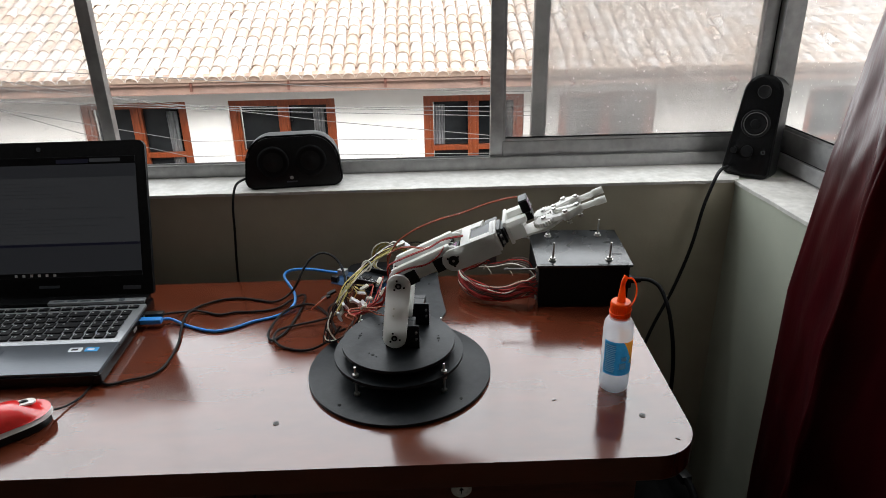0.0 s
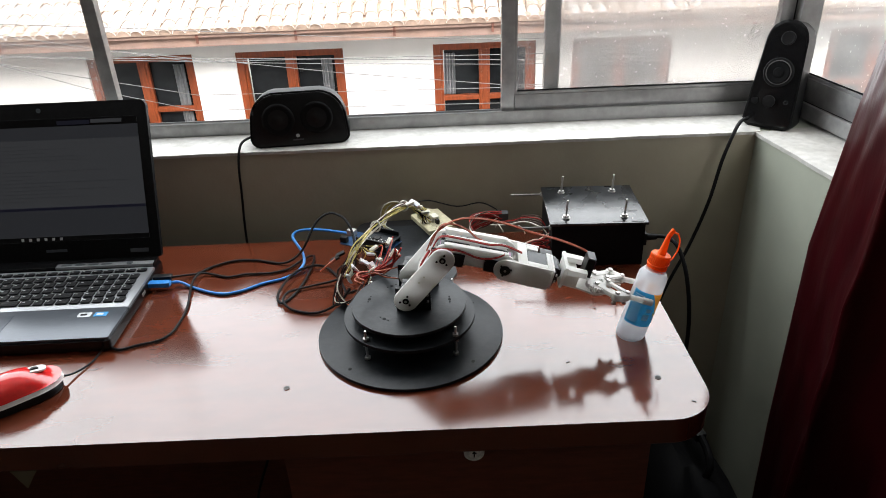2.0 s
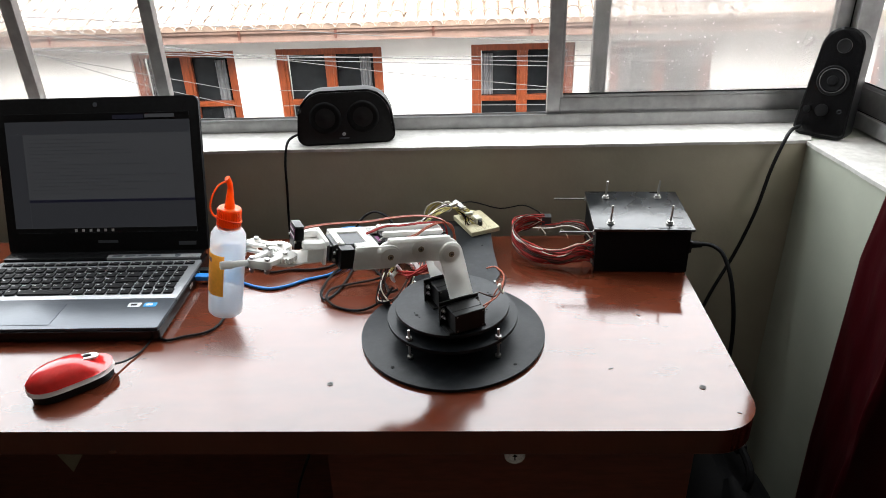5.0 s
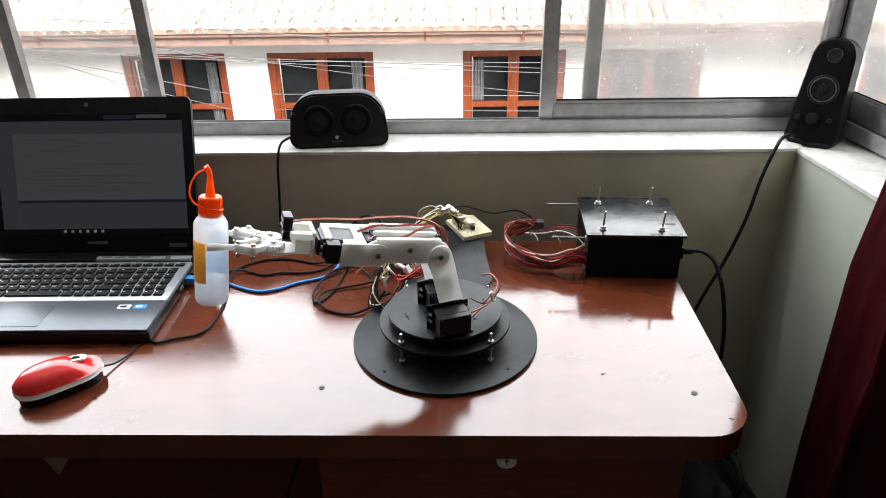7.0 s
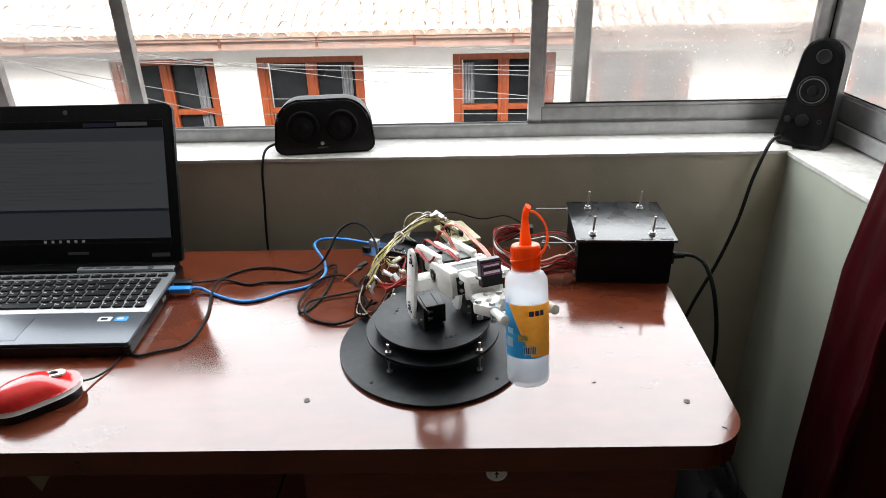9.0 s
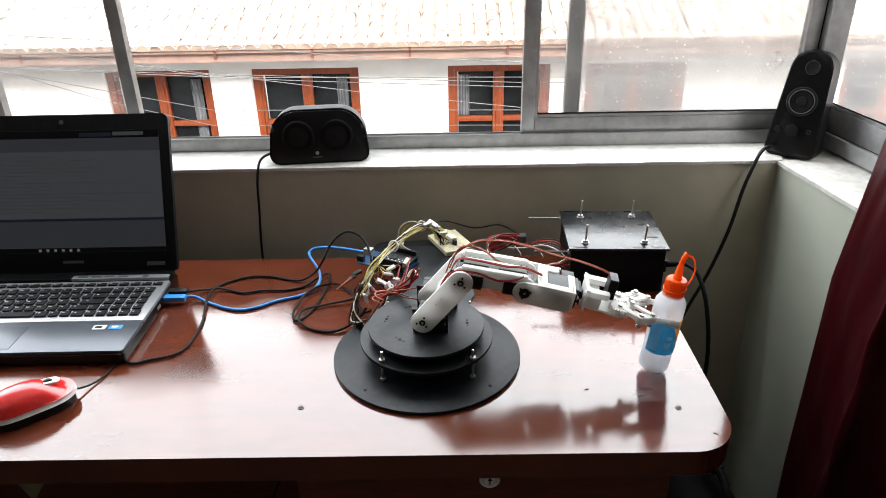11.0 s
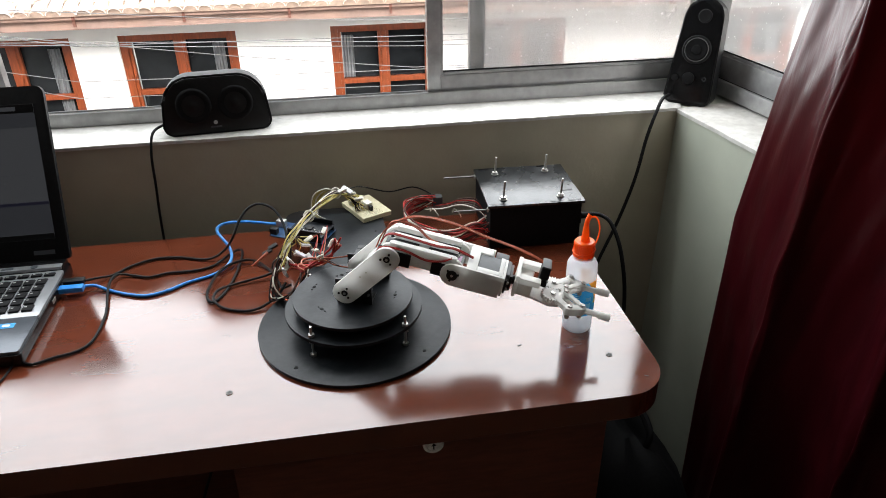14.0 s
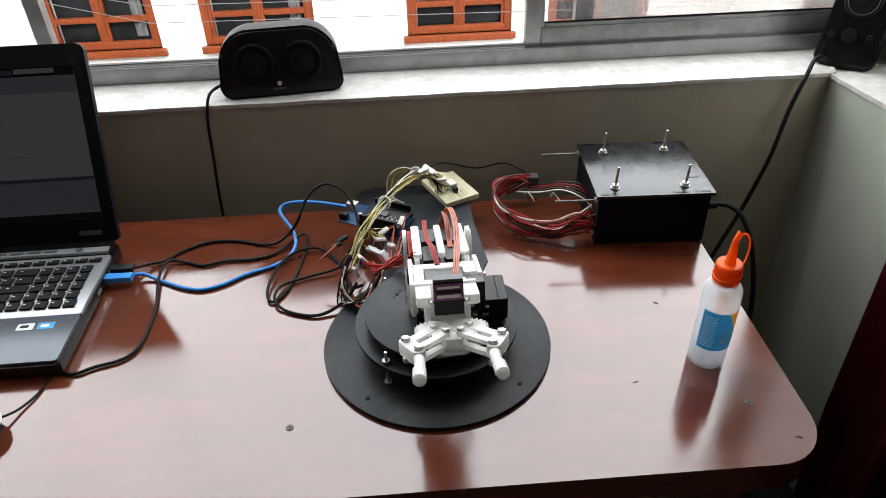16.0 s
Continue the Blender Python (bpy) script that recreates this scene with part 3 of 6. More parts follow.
def frame_bars(window, x0, x1, top, bottom, wood):
    w = 0.085
    mid = (x0 + x1) / 2
    zc = bottom + (top - bottom) * 0.33
    bars = [(x1 - w, x1, 8.04, bottom, top), (x0 + w, x1 - w, 8.045, bottom, bottom + w), (x0 + w, x1 - w, 8.045, top - w, top),
            (mid - 0.032, mid + 0.032, 8.06, bottom + w, top - w)]
    for a, c in ((x0 + w, mid - 0.032), (mid + 0.032, x1 - w)):
        bars += [(a, a + 0.036, 8.07, bottom + w, top - w), (c - 0.036, c, 8.07, bottom + w, top - w), (a + 0.036, c - 0.036, 8.075, zc - 0.032, zc + 0.032)]
    for a, c, y, z0, z1 in bars:
        part("frame_bar", box(a, c, y, y + 0.06, z0, z1, 0.005), wood, window)


def drape(x, width, top, bottom, y):
    bm = bmesh.new()
    n = 14
    cols = [(x + width * i / n, y + 0.015 * math.sin(i * 1.7)) for i in range(n + 1)]
    for d in (0, 0.006):
        vs = [(bm.verts.new((a, c + d, top)), bm.verts.new((a, c + d, bottom))) for a, c in cols]
        for p, q in zip(vs, vs[1:]):
            bm.faces.new((p[0], q[0], q[1], p[1]))
    return bm


SLOPE = 21.0


def roof_pose():
    return pose(0, 7.52, -0.13, SLOPE, 0, 0)


def tile_bm(bm=None, m=None):
    """A tapered half-round clay tile, open below, its long side on y, the wide lip at y = 0."""
    one = bmesh.new()
    n = 8
    rows = []
    for y, r, lift in ((0.0, 0.0765, 0.014), (0.29, 0.062, 0.0)):
        for d in (0.0, 0.011):
            rows.append([one.verts.new(((r - d) * math.cos(math.pi * i / n), y, (r - d) * math.sin(math.pi * i / n) * 0.78 + lift)) for i in range(n + 1)])
    for i in range(n):
        one.faces.new((rows[0][i], rows[0][i + 1], rows[2][i + 1], rows[2][i]))
        one.faces.new((rows[1][i], rows[1][i + 1], rows[3][i + 1], rows[3][i]))
        one.faces.new((rows[0][i], rows[1][i], rows[1][i + 1], rows[0][i + 1]))
    return join(bm, one, m)


# ---------------------------------------------------------------- desk
def build_desk():
    d = thing("desk", "reddish-brown laminate desk with a glossy top and locked drawer", "desk")
    outline = rounded(-1.25, 0.58, -0.096, 0.452, (0.006, 0.006, 0.006, 0.062), 10)
    part("desk_top", prism(outline, DESK - 0.039, DESK, 0.003), "desk", d)
    lip = rounded(-1.25, 0.5795, -0.0955, 0.45, (0.006, 0.006, 0.006, 0.062), 10)
    part("edge_band", prism(lip, DESK - 0.0405, DESK - 0.0395), "desk_edge", d)
    part("pedestal", box(0.0, 0.5, -0.062, 0.43, 0.03, DESK - 0.041, 0.002), "desk_edge", d)
    part("drawer_front", box(0.004, 0.496, -0.083, -0.063, 0.47, DESK - 0.043, 0.003), "desk_edge", d)
    part("drawer_front", box(0.004, 0.496, -0.083, -0.063, 0.05, 0.464, 0.003), "desk_edge", d)
    lx, ly, lz = 0.258, -0.0832, 0.697
    lock = part("lock", lathe([(0.0, 0.003), (0.0085, 0.003), (0.009, 0.0045), (0.0125, 0.0045), (0.0138, 0.003), (0.014, 0.0)], 28, m=pose(lx, ly, lz, 90, 0, 0)), "lock", d,
                "round nickel drawer lock")
    part("lock_core", cyl(0.008, 0.002, 20, 0.0006, m=pose(lx, ly - 0.003, lz, 90, 0, 0)), "lock", lock)
    bm = box(lx - 0.0008, lx + 0.0008, ly - 0.0059, ly - 0.0051, lz - 0.005, lz + 0.003)
    prism([(-0.0032, 0), (0.0032, 0), (0, 0.0045)], 0, 0.0008, bm=bm, m=pose(lx, ly - 0.0051, lz + 0.001, 90, 0, 0))
    part("lock_arrow", bm, "black", lock, smooth=False)
    part("side_panel", box(-1.22, -1.19, -0.05, 0.42, 0.0, DESK - 0.041, 0.002), "desk_edge", d)
    # added panel, set forward to hide the lit wall and darken the knee space
    part("knee_shade_panel", box(-1.188, -0.002, 0.2, 0.22, 0.06, DESK - 0.041, 0.002), "desk_edge", d)
    part("plinth", box(0.02, 0.48, -0.03, 0.41, 0.0, 0.028), "black", d)
    for x, y in ((0.0, 0.0), (0.52, -0.011)):
        s = part("screw", cyl(0.0044, 0.0008, 16, 0.0003, m=pose(x, y, DESK + 0.0002)), "screw", d, "dark cross-head screw")
        bm = box(x - 0.0032, x + 0.0032, y - 0.0007, y + 0.0007, DESK + 0.0011, DESK + 0.0013)
        box(x - 0.0007, x + 0.0007, y - 0.0032, y + 0.0032, DESK + 0.0012, DESK + 0.0014, bm=bm)
        part("screw_slot", bm, "black", s, smooth=False)
    rnd = random.Random(8)
    for x, y in ((0.553, -0.063), (0.402, 0.032), (0.47, 0.17)):
        part("nick", box(-0.003, 0.003, -0.0008, 0.0008, 0, 0.0005, m=pose(x, y, DESK + 0.0004, 0, 0, rnd.uniform(-40, 20))), "screw", d, smooth=False)
    solid("paper_pennant", prism([(0, 0), (0.05, 0), (0.02, -0.045)], 0, 0.001, m=pose(-0.6, 0.1985, 0.42, 90, 0, 0)), "paper",
          "cream paper corner stuck on the panel below the desk", "paper", smooth=False)


def build_bag():
    """A slumped soft bag: uneven rings, closed at the top, with a strap."""
    g = thing("bag", "slumped black fabric bag on the floor beside the desk", "bag", m=pose(0.665, 0.2, 0.0, 0, 0, 12))
    bm = bmesh.new()
    n, rows = 36, []
    for z, sx, sy in ((0.0, 0.1, 0.15), (0.012, 0.122, 0.18), (0.1, 0.13, 0.19), (0.2, 0.122, 0.182), (0.29, 0.105, 0.165), (0.35, 0.08, 0.14), (0.385, 0.045, 0.1), (0.395, 0.012, 0.04)):
        ring = []
        for i in range(n):
            t = 2 * math.pi * i / n
            c, d = math.cos(t), math.sin(t)
            q = 1 + 0.035 * math.sin(5 * t + 9 * z) + 0.025 * math.sin(9 * t - 14 * z)
            ring.append(bm.verts.new((sx * q * math.copysign(abs(c) ** 0.7, c), sy * q * math.copysign(abs(d) ** 0.7, d), z + (0.01 * math.sin(3 * t) if 0.02 < z else 0.0))))
        rows.append(ring)
    for a, c in zip(rows, rows[1:]):
        for i in range(n):
            bm.faces.new((a[i], a[(i + 1) % n], c[(i + 1) % n], c[i]))
    bm.faces.new(rows[0][::-1])
    bm.faces.new(rows[-1])
    part("bag_body", bm, "soft_black", g)
    part("strap", tube([(0.0, -0.07, 0.38), (0.02, -0.06, 0.42), (0.03, 0.0, 0.435), (0.02, 0.06, 0.42), (0.0, 0.07, 0.38)], 0.007, 8), "soft_black", g)
    part("buckle", box(0.02, 0.04, -0.012, 0.012, 0.424, 0.442, 0.003), "black", g)


# ---------------------------------------------------------------- laptop
def build_laptop():
    L = thing("laptop", "open black and silver laptop with a dim screen", "laptop", m=pose(-0.477, 0.104, DESK, 0, 0, 0.5))
    w, dp = 0.19, 0.256
    part("base", prism(rounded(-w, w, 0.0, dp, 0.008), 0.004, 0.02, 0.002), "gloss_black", L)
    part("palmrest", prism(rounded(-w + 0.002, w - 0.002, 0.004, 0.09, 0.004), 0.02, 0.0245, 0.0015), "palm", L, "slate grey brushed palm rest")
    part("keyboard_deck", prism(rounded(-w + 0.002, w - 0.002, 0.0905, 0.222, 0.003), 0.02, 0.0245, 0.0012), "silver", L, "brushed silver keyboard surround")
    part("hinge_bar", box(-w + 0.004, w - 0.004, 0.226, dp - 0.002, 0.02, 0.029, 0.003), "gloss_black", L)
    strip = part("button_strip", box(-w + 0.2, w - 0.006, 0.2235, 0.236, 0.0245, 0.0305, 0.002), "silver", L)
    for i in range(4):
        part("shortcut_button", box(0.02 + 0.024 * i, 0.038 + 0.024 * i, 0.227, 0.232, 0.0306, 0.0312, 0.0003), "palm", strip)
    part("power_button", cyl(0.0055, 0.001, 18, m=pose(0.142, 0.2295, 0.0305)), "palm", strip)
    part("touchpad", box(-0.09, 0.01, 0.014, 0.076, 0.0246, 0.0252, 0.0004), "palm", L)
    # keys: letter block and number block
    rowsy = [(0.2085, 0.0085), (0.1875, 0.015), (0.1685, 0.015), (0.1495, 0.015), (0.1305, 0.015), (0.1115, 0.015)]
    cache = {}
    for r, (yc, kh) in enumerate(rowsy):
        x = -w + 0.014
        widths = {0: [0.0165] * 19, 1: [0.0152] * 13 + [0.032] + [0.0152] * 4, 2: [0.0235] + [0.0152] * 12 + [0.0237] + [0.0152] * 4,
                  3: [0.028] + [0.0152] * 11 + [0.0378] + [0.0152] * 3 + [0.0152], 4: [0.0375] + [0.0152] * 10 + [0.0282] + [0.0152] * 4 + [0.0152],
                  5: [0.0195, 0.0152, 0.0152, 0.0195, 0.092, 0.0195, 0.0152, 0.0152, 0.0195] + [0.0152] * 7}[r]
        gap = 0.0034
        for i, kw in enumerate(widths):
            if x + kw > w - 0.008:
                break
            key = (round(kw, 4), kh)
            if key not in cache:
                cache[key] = mesh_of("key", box(-kw / 2, kw / 2, -kh / 2, kh / 2, 0, 0.0028, 0.0008, 1), "key", True)
            k = new("key", cache[key])
            k.parent = L
            k.matrix_basis = pose(x + kw / 2, yc, 0.0247)
            if ("legend",) not in cache:
                cache[("legend",)] = mesh_of("legend", box(-0.0022, 0.0014, -0.001, 0.0012, 0, 0.0002), "legend")
            g = new("legend", cache[("legend",)])
            g.parent = k
            g.matrix_basis = pose(-kw * 0.2, kh * 0.12, 0.0029)
            x += kw + gap
    for i, mt in enumerate(("sticker_white", "sticker_blue")):
        st = part("sticker", prism(rounded(0, 0.021, 0, 0.0125, 0.002), 0.0246, 0.0251), mt, L, ("black and white sticker", "blue and white sticker")[i],
                  m=pose(0.115 + 0.026 * i, 0.064, 0))
        part("sticker_print", prism(rounded(0.004, 0.015, 0.0035, 0.009, 0.002), 0.0252, 0.0254), ("black", "sticker_white")[i], st)
    for y, nm in ((0.18, "usb_port"), (0.2, "usb_port"), (0.15, "usb_port")):
        part(nm, box(w - 0.001, w + 0.0006, y - 0.007, y + 0.007, 0.009, 0.015), "steel", L, smooth=False)
    lid = part("lid", prism(rounded(-w, w, 0.0, 0.284, (0.012, 0.012, 0.004, 0.004)), -0.006, 0.004, 0.0012), "soft_black", L,
               "glossy black screen lid", m=pose(0, 0.259, 0.026, 70.5, 0, 0))
    sc = part("screen", box(-0.172, 0.172, 0.036, 0.256, 0.0042, 0.0046), "screen", lid, "dim grey screen", smooth=False)
    part("title_bar", box(-0.172, 0.172, 0.242, 0.2558, 0.0048, 0.005), "soft_black", lid, smooth=False)
    part("window_tab", box(0.03, 0.088, 0.2445, 0.2515, 0.0051, 0.0053), "screen_dark", lid, smooth=False)
    part("tool_pane", box(-0.172, 0.172, 0.219, 0.2415, 0.0048, 0.005), "screen_mid", lid, smooth=False)
    part("divider_bar", box(-0.14, 0.172, 0.0935, 0.0985, 0.0048, 0.005), "screen_dark", lid, smooth=False)
    part("lower_pane", box(-0.14, 0.172, 0.046, 0.0935, 0.0048, 0.005), "screen_mid", lid, smooth=False)
    part("side_pane", box(-0.172, -0.1405, 0.046, 0.2185, 0.0048, 0.005), "screen_mid", lid, smooth=False)
    part("taskbar", box(-0.172, 0.172, 0.0362, 0.045, 0.0048, 0.005), "soft_black", lid, smooth=False)
    part("highlighted_tab", box(0.09, 0.145, 0.246, 0.2525, 0.0051, 0.0053), "screen", lid, smooth=False)
    rnd = random.Random(3)
    for i in range(16):
        y = 0.209 - 0.0066 * i
        part("text_line", box(-0.132, -0.132 + rnd.uniform(0.05, 0.28), y, y + 0.0008, 0.0048, 0.005), "screen_mid", lid, smooth=False)
    for i in range(6):
        part("taskbar_icon", box(-0.06 + 0.014 * i, -0.055 + 0.014 * i, 0.038, 0.043, 0.0051, 0.0053), "legend", lid, smooth=False)
    part("maker_mark", box(-0.018, 0.02, 0.016, 0.021, 0.0042, 0.0046), "palm", lid, smooth=False)
    part("webcam", cyl(0.004, 0.0008, 14, m=pose(0, 0.271, 0.0042)), "palm", lid)
    part("model_strip", box(0.135, 0.168, 0.01, 0.017, 0.0042, 0.0046), "palm", lid, smooth=False)


def build_mouse():
    m = thing("mouse", "red and white computer mouse with a dark underside", "mouse", m=pose(-0.373, 0.001, DESK, 0, 0, 40))

    def shell(lo, hi, sx, sy, name, mat, label=""):
        lo, hi, sx, sy = lo * 1.3, hi * 1.3, sx * 1.08, sy * 1.12
        bm = bmesh.new()
        n, k = 28, 18
        rings = []
        for i in range(n + 1):
            u = -math.cos(math.pi * i / n)
            half = sy * (max(1 - abs(u) ** 3.2, 0.0) ** 0.5) * (0.94 + 0.08 * u * u)
            ridge = (1 - abs(u + 0.18) ** 2.6 / 1.6)
            ring = []
            for j in range(k + 1):
                t = math.pi * j / k
                top = hi * ridge * math.sin(t) ** 0.55 if 0 < j < k else 0.0
                ring.append(bm.verts.new((sx * u, half * math.cos(t), max(lo, lo + (top - lo) if top > lo else lo))))
            rings.append(ring)
        for a, c in zip(rings, rings[1:]):
            for j in range(k):
                bm.faces.new((a[j], a[j + 1], c[j + 1], c[j]))
        bmesh.ops.remove_doubles(bm, verts=bm.verts, dist=1e-5)
        return part(name, bm, mat, m, label)

    shell(0.001, 0.024, 0.051, 0.027, "underside", "black")
    shell(0.011, 0.0275, 0.0545, 0.0295, "side_trim", "white_mouse", "white side trim")
    shell(0.0165, 0.0355, 0.0535, 0.0285, "top_shell", "red_mouse", "glossy red top shell")
    part("wheel_surround", prism(rounded(0.008, 0.042, -0.0075, 0.0075, 0.007), 0.0, 0.003, 0.001, m=pose(0, 0, 0.0405, 0, 10, 0)), "white_mouse", m)
    part("scroll_wheel", cyl(0.008, 0.005, 18, 0.001, m=pose(0.026, 0.0025, 0.0335, 90, 0, 0)), "black", m)
    solid("mouse_cable", tube([(-0.334, 0.031, 0.764), (-0.325, 0.041, 0.758), (-0.316, 0.056, 0.7535), (-0.306, 0.08, 0.752), (-0.302, 0.12, 0.752)], 0.0015, 8),
          "cable_black", "thin dark mouse cable running under the laptop", "cable")


# ---------------------------------------------------------------- speakers
def build_speakers():
    a = thing("speaker", "black rounded loudspeaker lying on its side on the sill", "speaker", m=pose(-0.043, 0.552, SILL, 0, 0, 6), group="loudspeakers")
    body = rounded(-0.098, 0.098, 0.0, 0.107, (0.044, 0.044, 0.018, 0.018), 8)
    body = [(x * (1 - 0.16 * (z / 0.107) ** 2), z) for x, z in body]
    part("cabinet", prism(body, -0.05, 0.0, 0.005, m=pose(0, 0, 0, 84, 0, 0)), "soft_black", a)
    front = [(x * 0.955, 0.004 + z * 0.93) for x, z in body]
    part("front_panel", prism(front, 0.0, 0.0035, 0.0015, m=pose(0, -0.0008, 0.0, 84, 0, 0)), "black", a)
    for x in (-0.038, 0.036):
        d = part("driver", lathe([(0.0, 0.003), (0.008, 0.004), (0.01, 0.002), (0.024, 0.0045), (0.027, 0.005), (0.03, 0.0042), (0.0315, 0.0025)], 32,
                 m=pose(x, -0.001, 0.056, 84, 0, 0)), "soft_black", a)
        part("cone", lathe([(0.0, 0.0065), (0.007, 0.0055), (0.009, 0.0045), (0.02, 0.0048)], 28, m=pose(x, -0.001, 0.056, 84, 0, 0)), "black", d)
    bm = cyl(0.0036, 0.0008, 16, m=pose(-0.004, -0.0055, 0.023, 84, 0, 0))
    part("maker_mark", bm, "legend", a)
    part("maker_bar", box(-0.014, 0.006, -0.0062, -0.0055, 0.0135, 0.016), "palm", a, smooth=False)
    b = thing("speaker", "black upright loudspeaker standing in the window corner", "speaker", m=pose(0.876, 0.543, SILL, 0, 0, -38) @ pose(0, 0, 0, 0, 1.5, 0), group="loudspeakers")
    prof = rounded(-0.0465, 0.0465, 0.0, 0.205, (0.036, 0.036, 0.014, 0.014), 8)
    prof = [(x * (1 - 0.27 * (z / 0.205) ** 1.6), z) for x, z in prof]
    part("cabinet", prism(prof, -0.075, 0.0, 0.006, m=pose(0, 0, 0, 78, 0, 0)), "black", b)
    fr = [(x * 0.93, 0.005 + z * 0.95) for x, z in prof]
    part("front_panel", prism(fr, 0.0, 0.003, 0.0012, m=pose(0, -0.0008, 0, 78, 0, 0)), "gloss_black", b)

    def face(x, z):
        return pose(0, -0.001, 0, 78, 0, 0) @ pose(x, z, 0.0024)

    d = part("driver", lathe([(0.0, 0.001), (0.02, 0.0025), (0.0265, 0.0035), (0.028, 0.0012)], 32, m=face(0.0, 0.108)), "black", b)
    part("cone", lathe([(0.0, 0.0075), (0.008, 0.006), (0.01, 0.003), (0.019, 0.0045), (0.021, 0.003)], 28, m=face(0.0, 0.108)), "soft_black", d, "dark grey speaker cone")
    part("driver_ring", lathe([(0.0212, 0.003), (0.0222, 0.0052), (0.0232, 0.003)], 36, m=face(0.0, 0.108)), "grey_bolt", d, "dull metal ring")
    part("tweeter", lathe([(0.0, 0.004), (0.008, 0.002), (0.011, 0.003), (0.0125, 0.0008)], 24, m=face(0.002, 0.172)), "black", b)
    part("tweeter_ring", lathe([(0.0122, 0.0008), (0.0127, 0.0022), (0.0132, 0.0008)], 28, m=face(0.002, 0.172)), "grey_bolt", b)
    part("volume_knob", cyl(0.0115, 0.006, 24, 0.001, m=face(-0.004, 0.052)), "black", b)
    part("power_knob", cyl(0.0065, 0.004, 18, 0.001, m=face(-0.03, 0.05)), "black", b)
    for i in range(8):
        t = 2 * math.pi * i / 8
        part("headphone_mark", box(-0.0008, 0.0008, -0.0008, 0.0008, 0, 0.0006, m=face(0.026 + 0.0035 * math.cos(t), 0.054 + 0.0035 * math.sin(t))), "grey_servo", b,
             smooth=False)
    solid("speaker_cable", tube([(-0.125, 0.585, 0.93), (-0.142, 0.565, 0.93), (-0.158, 0.535, 0.925), (-0.164, 0.517, 0.89), (-0.168, 0.515, 0.83), (-0.175, 0.514, 0.73),
          (-0.18, 0.515, 0.55)], 0.0025, 8), "cable_black", "thin black speaker cable hanging down the wall", "cable")
    solid("speaker_cable", tube([(0.845, 0.555, 0.93), (0.825, 0.54, 0.928), (0.805, 0.516, 0.915), (0.785, 0.505, 0.86), (0.765, 0.49, 0.78), (0.735, 0.48, 0.69),
          (0.69, 0.46, 0.6), (0.66, 0.45, 0.5)], 0.0036, 10), "cable_black", "thick black speaker cable hanging from the sill", "cable")


